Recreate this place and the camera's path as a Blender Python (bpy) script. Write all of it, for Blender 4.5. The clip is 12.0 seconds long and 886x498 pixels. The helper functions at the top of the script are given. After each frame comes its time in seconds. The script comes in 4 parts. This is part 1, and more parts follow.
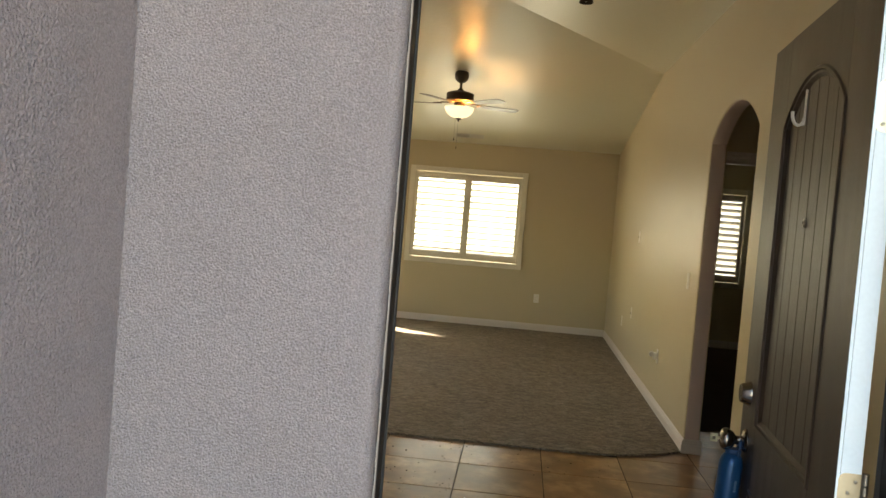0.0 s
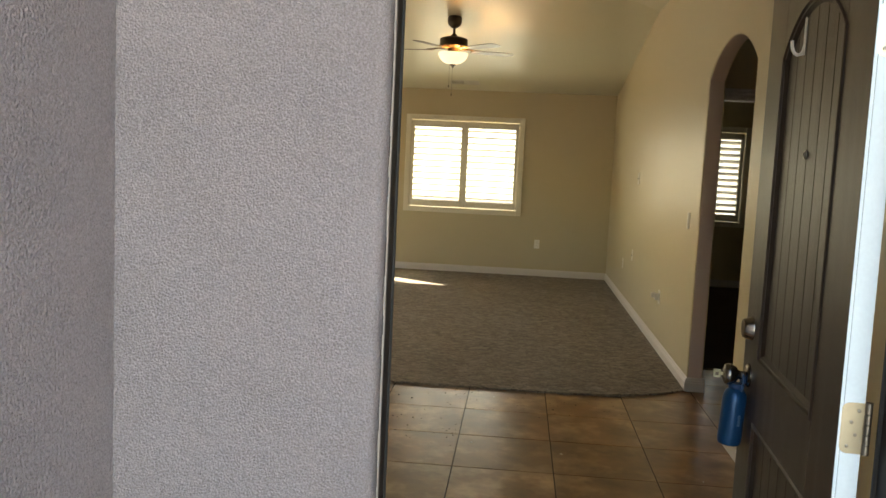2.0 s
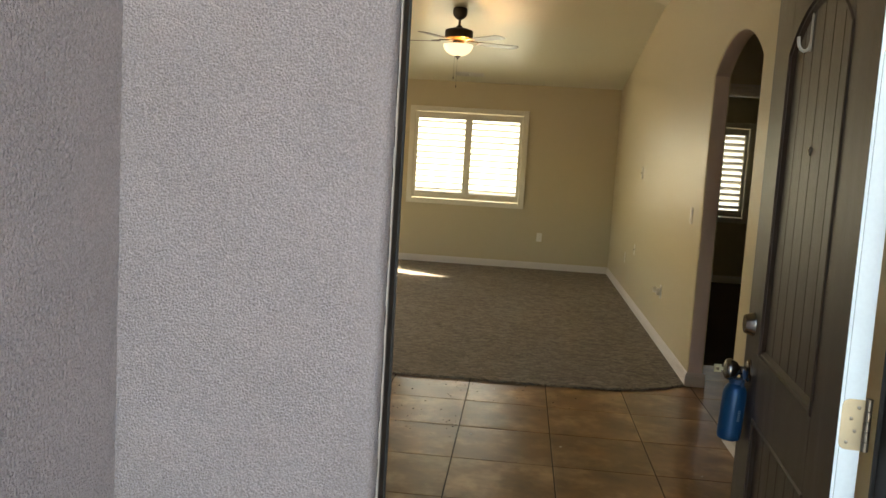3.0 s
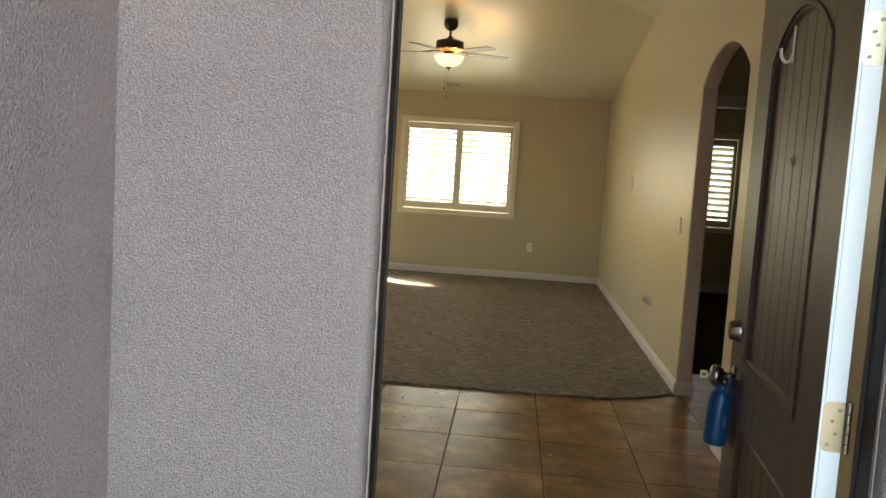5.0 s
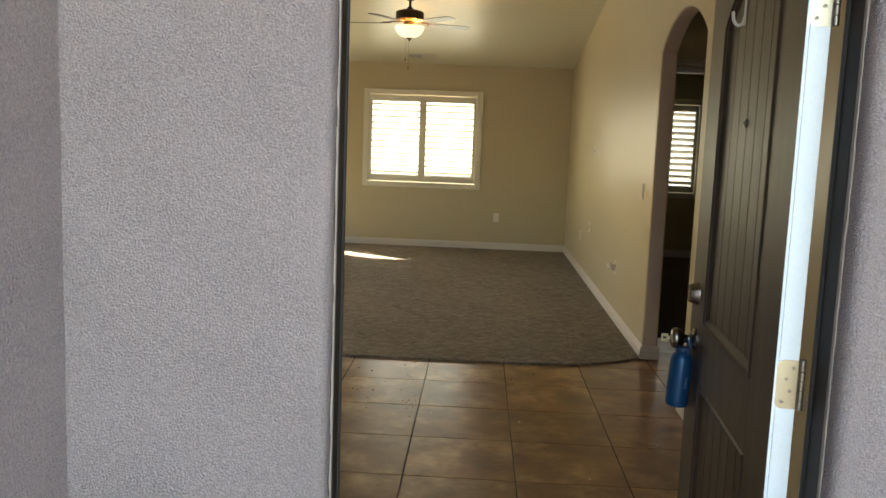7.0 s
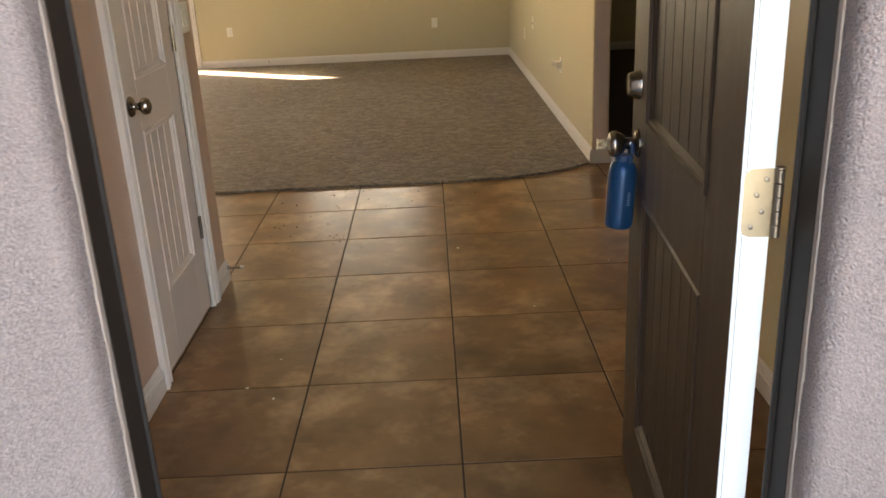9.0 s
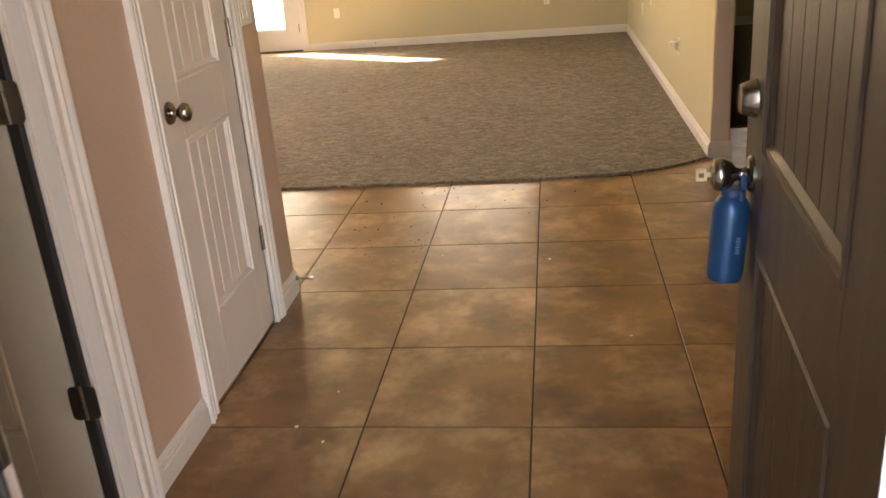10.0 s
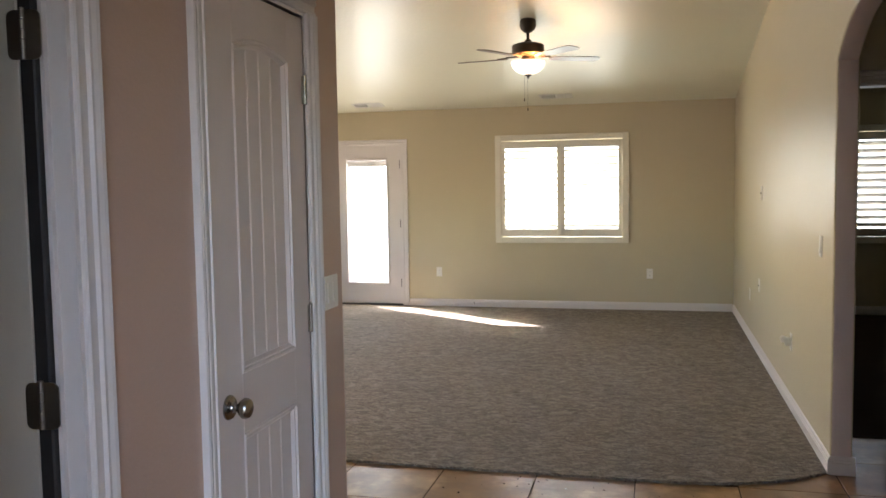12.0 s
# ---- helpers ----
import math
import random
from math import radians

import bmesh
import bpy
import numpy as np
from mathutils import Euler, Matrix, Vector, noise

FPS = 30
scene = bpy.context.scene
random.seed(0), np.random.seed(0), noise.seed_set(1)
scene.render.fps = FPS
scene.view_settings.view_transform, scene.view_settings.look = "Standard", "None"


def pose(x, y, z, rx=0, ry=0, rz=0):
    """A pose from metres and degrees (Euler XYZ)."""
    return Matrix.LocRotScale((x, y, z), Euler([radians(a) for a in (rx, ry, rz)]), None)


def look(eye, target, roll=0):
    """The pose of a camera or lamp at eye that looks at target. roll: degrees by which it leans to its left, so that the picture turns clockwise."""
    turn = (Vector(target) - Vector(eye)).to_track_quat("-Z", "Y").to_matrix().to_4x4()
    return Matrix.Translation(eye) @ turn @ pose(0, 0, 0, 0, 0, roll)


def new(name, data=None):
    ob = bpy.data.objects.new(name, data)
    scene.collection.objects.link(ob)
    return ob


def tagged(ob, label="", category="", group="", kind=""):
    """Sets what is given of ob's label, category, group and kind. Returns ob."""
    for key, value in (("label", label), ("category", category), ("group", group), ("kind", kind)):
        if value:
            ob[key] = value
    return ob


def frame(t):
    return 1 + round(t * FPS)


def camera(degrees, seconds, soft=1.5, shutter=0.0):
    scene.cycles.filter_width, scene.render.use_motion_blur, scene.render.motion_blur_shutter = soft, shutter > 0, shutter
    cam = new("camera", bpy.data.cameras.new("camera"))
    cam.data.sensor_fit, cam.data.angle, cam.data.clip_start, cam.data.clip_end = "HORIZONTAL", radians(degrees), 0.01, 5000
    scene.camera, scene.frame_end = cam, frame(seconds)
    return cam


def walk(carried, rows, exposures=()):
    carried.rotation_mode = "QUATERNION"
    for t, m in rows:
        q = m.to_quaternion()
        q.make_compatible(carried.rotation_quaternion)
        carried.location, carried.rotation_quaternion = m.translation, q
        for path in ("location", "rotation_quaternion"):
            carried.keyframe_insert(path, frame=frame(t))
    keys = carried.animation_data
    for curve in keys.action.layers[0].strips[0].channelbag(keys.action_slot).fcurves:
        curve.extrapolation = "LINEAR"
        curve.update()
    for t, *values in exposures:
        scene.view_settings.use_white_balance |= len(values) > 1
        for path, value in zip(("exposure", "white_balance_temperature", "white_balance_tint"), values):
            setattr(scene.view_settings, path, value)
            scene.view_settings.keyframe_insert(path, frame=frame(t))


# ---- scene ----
# ---------------------------------------------------------------- camera
cam = camera(55.08, 12.0, soft=1.5, shutter=0.35)
walk(cam, [
    (0, look((-0.2452, -5.0301, 1.4920), (-0.4241, -3.0400, 1.4043), 4.693)),
    (0.5, look((-0.2527, -5.0324, 1.4910), (-0.4477, -3.0442, 1.3952), 4.746)),
    (1, look((-0.2499, -5.0283, 1.4891), (-0.4455, -3.0418, 1.3629), 3.982)),
    (1.5, look((-0.2386, -5.0166, 1.4832), (-0.4201, -3.0320, 1.3136), 2.837)),
    (2, look((-0.2414, -5.0118, 1.4798), (-0.4123, -3.0297, 1.2746), 2.688)),
    (2.5, look((-0.2370, -5.0021, 1.4758), (-0.4085, -3.0218, 1.2549), 2.933)),
    (3, look((-0.2436, -5.0154, 1.4788), (-0.4180, -3.0357, 1.2545), 3.467)),
    (5, look((-0.2373, -5.0454, 1.4727), (-0.3924, -3.0613, 1.2744), 3.608)),
    (5.5, look((-0.2362, -5.0423, 1.4664), (-0.3535, -3.0590, 1.2375), 3.471)),
    (6, look((-0.2436, -5.0489, 1.4699), (-0.3401, -3.0664, 1.2244), 4.042)),
    (6.5, look((-0.2438, -5.0460, 1.4695), (-0.3299, -3.0636, 1.2190), 4.063)),
    (7, look((-0.2144, -5.0410, 1.4713), (-0.2927, -3.0594, 1.2122), 2.196)),
    (7.5, look((-0.1566, -5.0377, 1.4547), (-0.1828, -3.0649, 1.1270), 0.472)),
    (7.7, look((-0.0980, -5.0070, 1.4430), (-0.0710, -3.0440, 1.0630), -1.800)),
    (9.3, look((0.0027, -4.3493, 1.3713), (-0.0040, -2.4800, 0.6602), -3.085)),
    (9.5, look((0.0547, -4.2514, 1.3804), (-0.0963, -2.3899, 0.6649), -3.814)),
    (9.7, look((0.0839, -4.1990, 1.3902), (-0.1459, -2.3444, 0.6776), -4.351)),
    (10, look((0.0920, -4.0858, 1.3743), (-0.1786, -2.2382, 0.6578), -4.630)),
    (10.5, look((0.0431, -3.8739, 1.3707), (-0.0952, -2.0001, 0.6853), -0.597)),
    (10.7, look((0.0560, -3.8340, 1.3710), (-0.2260, -1.9710, 0.7020), 0.100)),
    (10.8, look((0.0720, -3.8020, 1.3700), (-0.3540, -1.9420, 0.7730), 0.500)),
    (11, look((0.1110, -3.7790, 1.4000), (-0.4540, -1.8990, 1.0170), 0.000)),
    (11.5, look((0.1370, -3.7740, 1.4800), (-0.4110, -1.8540, 1.3610), -0.600)),
    (12, look((0.0970, -3.8090, 1.5020), (-0.3890, -1.8740, 1.3530), -0.900)),
], [(0, 3.25, 7900, 6), (7.2, 3.3, 7600, 5), (7.7, 3.4, 7700, 6), (9.3, 4.0, 8700, 17), (10.0, 4.45, 9200, 19), (10.6, 4.85, 8600, 17), (11.0, 4.75, 6600, 6), (11.6, 3.95, 6150, 13), (12.0, 3.8, 6100, 14)])

# ---------------------------------------------------------------- world, sun, lights
SUN_WAY = Vector((2.08, -1.33, -1.66)).normalized()
world = bpy.data.worlds.new("world")
scene.world = world
world.use_nodes = True
wn = world.node_tree
sky = wn.nodes.new("ShaderNodeTexSky")
sky.sky_type = "NISHITA"
sky.sun_disc = False
sky.sun_elevation = math.asin(-SUN_WAY.z)
sky.sun_rotation = math.atan2(-SUN_WAY.x, -SUN_WAY.y)
back = wn.nodes["Background"]
back.inputs["Strength"].default_value = 0.15
wn.links.new(sky.outputs[0], back.inputs["Color"])

sun = new("sun", bpy.data.lights.new("sun", "SUN"))
sun.data.energy = 5.0
sun.data.angle = radians(0.5)
sun.data.color = (1.0, 0.94, 0.84)
sun.matrix_world = look((0, 0, 8), Vector((0, 0, 8)) + SUN_WAY)


def sky_panel(name, centre, target, w, h, watts, colour):
    lamp = new(name, bpy.data.lights.new(name, "AREA"))
    lamp.data.shape = "RECTANGLE"
    lamp.data.size, lamp.data.size_y = w, h
    lamp.data.energy, lamp.data.color = watts, colour
    lamp.matrix_world = look(centre, target)
    return lamp


# the sky's light in the back wall's openings; the west one is added fill
sky_panel("west_fill_light", (-4.93, 3.30, 1.32), (0.0, 3.30, 1.25), 2.3, 0.82, 0.22, (1.0, 0.97, 0.80))
sky_panel("window_daylight", (-1.0, 6.53, 1.42), (-1.0, 0, 2.60), 1.42, 1.14, 2.3, (1.0, 0.98, 0.80))
sky_panel("back_door_daylight", (-3.43, 6.50, 1.05), (-2.6, 0, 1.2), 0.52, 1.5, 0.95, (1.0, 0.95, 0.80))
sky_panel("bedroom_daylight", (2.2, 6.52, 1.45), (2.2, 0, 1.45), 1.30, 1.12, 0.35, (1.0, 0.96, 0.88))

# ---------------------------------------------------------------- materials


def srgb(r, g, b):
    return tuple(((c / 255 + 0.055) / 1.055) ** 2.4 if c > 10 else c / 255 / 12.92 for c in (r, g, b)) + (1.0,)


def material(name, colour, rough=0.6, metal=0.0, vary=0.10, scale=3.0, grain=0.05, grain_scale=120.0, bump=0.0,
             bump_scale=200.0, per_object=0.0, stretch=(1, 1, 1), spec=0.5):
    """A plain surface with variation at two scales, a fine bump and uneven gloss."""
    m = bpy.data.materials.new(name)
    m.use_nodes = True
    t = m.node_tree
    p = t.nodes["Principled BSDF"]
    p.inputs["Metallic"].default_value = metal
    p.inputs["Specular IOR Level"].default_value = spec
    co = t.nodes.new("ShaderNodeTexCoord")
    mp = t.nodes.new("ShaderNodeMapping")
    mp.inputs["Scale"].default_value = stretch
    t.links.new(co.outputs["Object"], mp.inputs["Vector"])
    big = t.nodes.new("ShaderNodeTexNoise")
    big.inputs["Scale"].default_value, big.inputs["Detail"].default_value = scale, 5
    small = t.nodes.new("ShaderNodeTexNoise")
    small.inputs["Scale"].default_value, small.inputs["Detail"].default_value = grain_scale, 3
    for n in (big, small):
        t.links.new(mp.outputs[0], n.inputs["Vector"])
    a = t.nodes.new("ShaderNodeMath")
    a.operation = "MULTIPLY_ADD"
    a.inputs[1].default_value, a.inputs[2].default_value = 2 * vary, 1 - vary
    t.links.new(big.outputs["Fac"], a.inputs[0])
    b = t.nodes.new("ShaderNodeMath")
    b.operation = "MULTIPLY_ADD"
    b.inputs[1].default_value, b.inputs[2].default_value = 2 * grain, -grain
    t.links.new(small.outputs["Fac"], b.inputs[0])
    c = t.nodes.new("ShaderNodeMath")
    c.operation = "ADD"
    t.links.new(a.outputs[0], c.inputs[0])
    t.links.new(b.outputs[0], c.inputs[1])
    last = c
    if per_object:
        info = t.nodes.new("ShaderNodeObjectInfo")
        d = t.nodes.new("ShaderNodeMath")
        d.operation = "MULTIPLY_ADD"
        d.inputs[1].default_value, d.inputs[2].default_value = 2 * per_object, 1 - per_object
        t.links.new(info.outputs["Random"], d.inputs[0])
        e = t.nodes.new("ShaderNodeMath")
        e.operation = "MULTIPLY"
        t.links.new(last.outputs[0], e.inputs[0])
        t.links.new(d.outputs[0], e.inputs[1])
        last = e
    mix = t.nodes.new("ShaderNodeVectorMath")
    mix.operation = "SCALE"
    mix.inputs[0].default_value = colour[:3]
    t.links.new(last.outputs[0], mix.inputs["Scale"])
    t.links.new(mix.outputs[0], p.inputs["Base Color"])
    r = t.nodes.new("ShaderNodeMath")
    r.operation = "MULTIPLY_ADD"
    r.inputs[1].default_value, r.inputs[2].default_value = 0.16, rough - 0.08
    t.links.new(big.outputs["Fac"], r.inputs[0])
    t.links.new(r.outputs[0], p.inputs["Roughness"])
    if bump:
        bt = t.nodes.new("ShaderNodeTexNoise")
        bt.inputs["Scale"].default_value, bt.inputs["Detail"].default_value = bump_scale, 4
        t.links.new(mp.outputs[0], bt.inputs["Vector"])
        bn = t.nodes.new("ShaderNodeBump")
        bn.inputs["Strength"].default_value, bn.inputs["Distance"].default_value = 1.0, bump
        t.links.new(bt.outputs["Fac"], bn.inputs["Height"])
        t.links.new(bn.outputs[0], p.inputs["Normal"])
    return m


M_WALL = material("wall_paint", (0.545, 0.462, 0.300), 0.37, vary=0.05, scale=1.5, grain=0.02, bump=0.0010, bump_scale=60, spec=0.42)
# wall paint turned pinker: the porch light on the hall is in its colour
M_WALL_PORCHLIT = material("wall_paint_porchlit", (0.56, 0.39, 0.30), 0.42, vary=0.05, scale=1.5, grain=0.02, bump=0.0012, bump_scale=70)
# lightened lilac-beige paint that carries the doorway's light on the arch reveals
M_ARCH_LIT = material("arch_paint_lit", (0.70, 0.575, 0.53), 0.45, vary=0.05, scale=1.5, grain=0.02, bump=0.0012, bump_scale=70)
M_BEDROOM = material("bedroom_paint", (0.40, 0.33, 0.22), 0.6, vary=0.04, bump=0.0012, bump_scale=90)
M_CEIL = material("ceiling_paint", (0.72, 0.69, 0.54), 0.36, vary=0.04, scale=1.5, grain=0.02, bump=0.003, bump_scale=24, spec=0.8)
M_STUCCO = material("stucco", (0.430, 0.368, 0.357), 0.9, vary=0.14, scale=4, grain=0.62, grain_scale=330, bump=0.0122, bump_scale=255)
M_STUCCO_COARSE = material("stucco_coarse", (0.435, 0.370, 0.362), 0.9, vary=0.12, scale=4, grain=0.45, grain_scale=240, bump=0.022, bump_scale=170)
M_TRIM = material("trim_white", (0.69, 0.63, 0.59), 0.38, vary=0.03, grain=0.02)
M_WHITEDOOR = material("door_white", (0.69, 0.60, 0.555), 0.40, vary=0.03, grain=0.03, grain_scale=60, bump=0.0004, bump_scale=60, stretch=(8, 8, 0.6))
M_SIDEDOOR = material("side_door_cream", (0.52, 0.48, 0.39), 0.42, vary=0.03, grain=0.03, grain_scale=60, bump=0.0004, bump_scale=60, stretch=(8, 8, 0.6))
M_EDGE = material("door_edge_white", (0.84, 0.91, 0.94), 0.45, vary=0.03)
M_DARKDOOR = material("door_dark", (0.056, 0.038, 0.027), 0.40, vary=0.08, grain=0.10, grain_scale=50, bump=0.0006, bump_scale=60, stretch=(8, 8, 0.5), spec=0.42)
M_DARKFRAME = material("frame_dark", (0.030, 0.024, 0.021), 0.55, vary=0.08, spec=0.15)
M_CAULK = material("caulk", (0.38, 0.32, 0.28), 0.7, vary=0.1)


def carpet_material(name):
    """Cut-pile carpet: short tufts that lean in uneven rows, with lighter tips; shade in the gaps is put into the
    colour.
    """
    m = bpy.data.materials.new(name)
    m.use_nodes = True
    t = m.node_tree
    p = t.nodes["Principled BSDF"]
    p.inputs["Roughness"].default_value = 0.95
    p.inputs["Specular IOR Level"].default_value = 0.08
    p.inputs["Sheen Weight"].default_value = 0.12
    p.inputs["Sheen Roughness"].default_value = 0.6
    co = t.nodes.new("ShaderNodeTexCoord")

    def noise(scale, detail, stretch, distort=0.0):
        mp = t.nodes.new("ShaderNodeMapping")
        mp.inputs["Scale"].default_value = stretch
        n = t.nodes.new("ShaderNodeTexNoise")
        n.inputs["Scale"].default_value, n.inputs["Detail"].default_value, n.inputs["Distortion"].default_value = scale, detail, distort
        n.inputs["Roughness"].default_value = 0.6
        t.links.new(co.outputs["Object"], mp.inputs["Vector"])
        t.links.new(mp.outputs[0], n.inputs["Vector"])
        return n.outputs["Fac"]

    def add(a, k, b):
        n = t.nodes.new("ShaderNodeMath")
        n.operation = "MULTIPLY_ADD"
        n.inputs[1].default_value = k
        t.links.new(a, n.inputs[0])
        if hasattr(b, "is_linked"):
            t.links.new(b, n.inputs[2])
        else:
            n.inputs[2].default_value = b
        return n.outputs[0]
    worn, rows, tuft = noise(1.3, 3, (1, 1, 1)), noise(24, 4, (0.62, 1.0, 1), 1.2), noise(95, 3, (0.8, 1, 1), 0.4)
    height = add(tuft, 0.55, add(rows, 0.9, 0.0))
    shade = add(worn, 0.16, height)
    # low pile gets a darker colour, for the shade between tufts
    ramp = t.nodes.new("ShaderNodeValToRGB")
    el = ramp.color_ramp.elements
    el[0].position, el[0].color = 0.58, (0.105, 0.082, 0.062, 1)
    el[1].position, el[1].color = 1.02, (0.375, 0.315, 0.250, 1)
    mid = el.new(0.80)
    mid.color = (0.222, 0.180, 0.138, 1)
    t.links.new(shade, ramp.inputs["Fac"])
    t.links.new(ramp.outputs["Color"], p.inputs["Base Color"])
    bn = t.nodes.new("ShaderNodeBump")
    bn.inputs["Strength"].default_value, bn.inputs["Distance"].default_value = 1.0, 0.022
    t.links.new(height, bn.inputs["Height"])
    t.links.new(bn.outputs[0], p.inputs["Normal"])
    return m


M_CARPET = carpet_material("carpet")
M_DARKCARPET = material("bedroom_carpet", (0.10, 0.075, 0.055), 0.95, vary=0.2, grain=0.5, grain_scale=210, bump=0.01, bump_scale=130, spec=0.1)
M_GROUT = material("grout", (0.060, 0.034, 0.020), 0.9, vary=0.15, scale=12)


def tile_material(name):
    """Mottled brown glazed tile; each tile draws its own cloud pattern and a slightly different tone."""
    m = bpy.data.materials.new(name)
    m.use_nodes = True
    t = m.node_tree
    p = t.nodes["Principled BSDF"]
    p.inputs["Specular IOR Level"].default_value = 0.40
    co = t.nodes.new("ShaderNodeTexCoord")
    info = t.nodes.new("ShaderNodeObjectInfo")
    away = t.nodes.new("ShaderNodeVectorMath")
    away.operation = "SCALE"
    away.inputs[0].default_value = (37.0, 61.0, 23.0)
    t.links.new(info.outputs["Random"], away.inputs["Scale"])
    at = t.nodes.new("ShaderNodeVectorMath")
    at.operation = "ADD"
    t.links.new(co.outputs["Object"], at.inputs[0])
    t.links.new(away.outputs[0], at.inputs[1])

    def cloud(scale, detail, distort):
        n = t.nodes.new("ShaderNodeTexNoise")
        n.inputs["Scale"].default_value, n.inputs["Detail"].default_value, n.inputs["Distortion"].default_value = scale, detail, distort
        n.inputs["Roughness"].default_value = 0.52
        t.links.new(at.outputs[0], n.inputs["Vector"])
        return n
    big, fine = cloud(4.2, 5, 0.0), cloud(24.0, 3, 0.0)
    mix = t.nodes.new("ShaderNodeMath")
    mix.operation = "MULTIPLY_ADD"
    mix.inputs[1].default_value = 0.30
    t.links.new(fine.outputs["Fac"], mix.inputs[0])
    t.links.new(big.outputs["Fac"], mix.inputs[2])
    ramp = t.nodes.new("ShaderNodeValToRGB")
    el = ramp.color_ramp.elements
    el[0].position, el[0].color = 0.30, (0.205, 0.104, 0.045, 1)
    el[1].position, el[1].color = 0.84, (0.420, 0.252, 0.125, 1)
    mid = el.new(0.63)
    mid.color = (0.252, 0.128, 0.053, 1)
    t.links.new(mix.outputs[0], ramp.inputs["Fac"])
    tone = t.nodes.new("ShaderNodeMath")
    tone.operation = "MULTIPLY_ADD"
    tone.inputs[1].default_value, tone.inputs[2].default_value = 0.22, 0.89
    t.links.new(info.outputs["Random"], tone.inputs[0])
    sc = t.nodes.new("ShaderNodeVectorMath")
    sc.operation = "SCALE"
    t.links.new(ramp.outputs["Color"], sc.inputs[0])
    smoke = t.nodes.new("ShaderNodeMath")
    smoke.operation = "MULTIPLY_ADD"
    smoke.inputs[1].default_value, smoke.inputs[2].default_value = 1.5, 0.22
    t.links.new(cloud(5.5, 3, 0.0).outputs["Fac"], smoke.inputs[0])
    both = t.nodes.new("ShaderNodeMath")
    both.operation = "MULTIPLY"
    t.links.new(smoke.outputs[0], both.inputs[0])
    t.links.new(tone.outputs[0], both.inputs[1])
    t.links.new(both.outputs[0], sc.inputs["Scale"])
    t.links.new(sc.outputs[0], p.inputs["Base Color"])
    p.inputs["Roughness"].default_value = 0.29
    return m


M_TILE = tile_material("floor_tile")
M_NICKEL = material("nickel", (0.33, 0.295, 0.26), 0.22, 1.0, vary=0.06)
M_HINGE = material("hinge_metal", (0.30, 0.27, 0.23), 0.38, 1.0, vary=0.1)
M_BRASS = material("brass_plate", (0.42, 0.375, 0.28), 0.34, 1.0, vary=0.1)
M_KEY = material("key_plastic", (0.50, 0.43, 0.27), 0.45, vary=0.05)
M_BLACK = material("dark_rubber", (0.018, 0.016, 0.015), 0.6, vary=0.1)
M_BRONZE = material("bronze", (0.060, 0.048, 0.036), 0.38, 0.6, vary=0.15)
M_BLADE = material("blade_wood", (0.13, 0.095, 0.065), 0.35, vary=0.15, grain=0.1, grain_scale=30, stretch=(1, 8, 1))
M_PLASTIC = material("white_plastic", (0.80, 0.76, 0.69), 0.35, vary=0.02)
M_BOTTLE = material("blue_metal", (0.010, 0.075, 0.195), 0.34, 0.35, vary=0.08)
M_MARK = material("faded_print", (0.16, 0.27, 0.42), 0.5, vary=0.2)
M_STRAP = material("blue_plastic", (0.012, 0.05, 0.13), 0.5, vary=0.08)
M_SHUTTER = material("shutter_white", (0.74, 0.69, 0.57), 0.4, vary=0.03)
M_VENT = material("vent_white", (0.70, 0.68, 0.62), 0.45, vary=0.04)
M_CONCRETE = material("concrete", (0.36, 0.34, 0.31), 0.9, vary=0.15, grain=0.15, bump=0.003)
M_GROUND = material("ground", (0.46, 0.41, 0.36), 0.95, vary=0.25, scale=0.6, grain=0.2, bump=0.01)
M_YARD = material("yard_render", (0.66, 0.63, 0.58), 0.9, vary=0.06, bump=0.003)
M_DEBRIS = material("paper_scrap", (0.75, 0.70, 0.60), 0.8, vary=0.1)
M_DIRT = material("dirt_crumb", (0.07, 0.05, 0.035), 0.9, vary=0.1)


def glass(name, rough=0.0):
    m = bpy.data.materials.new(name)
    m.use_nodes = True
    p = m.node_tree.nodes["Principled BSDF"]
    p.inputs["Base Color"].default_value = (0.97, 0.99, 0.98, 1)
    p.inputs["Transmission Weight"].default_value = 1.0
    p.inputs["Roughness"].default_value = rough
    p.inputs["IOR"].default_value = 1.05
    return m


def glow(name, colour, strength):
    m = bpy.data.materials.new(name)
    m.use_nodes = True
    p = m.node_tree.nodes["Principled BSDF"]
    p.inputs["Base Color"].default_value = (*colour, 1)
    p.inputs["Emission Color"].default_value = (*colour, 1)
    p.inputs["Emission Strength"].default_value = strength
    return m


M_GLASS = glass("window_glass")
M_BOWL = glow("lit_glass_bowl", (1.0, 0.80, 0.52), 0.16)

# ---------------------------------------------------------------- mesh helpers


def box(bm, x0, x1, y0, y1, z0, z1, bevel=0.0, seg=1):
    r = bmesh.ops.create_cube(bm, size=1.0, matrix=Matrix.Translation(((x0 + x1) / 2, (y0 + y1) / 2, (z0 + z1) / 2)) @ Matrix.Diagonal((abs(x1 - x0), abs(y1 - y0), abs(z1 - z0), 1)))
    if bevel:
        edges = list({e for v in r["verts"] for e in v.link_edges})
        bmesh.ops.bevel(bm, geom=edges, offset=bevel, segments=seg, affect="EDGES", profile=0.5)
    return bm


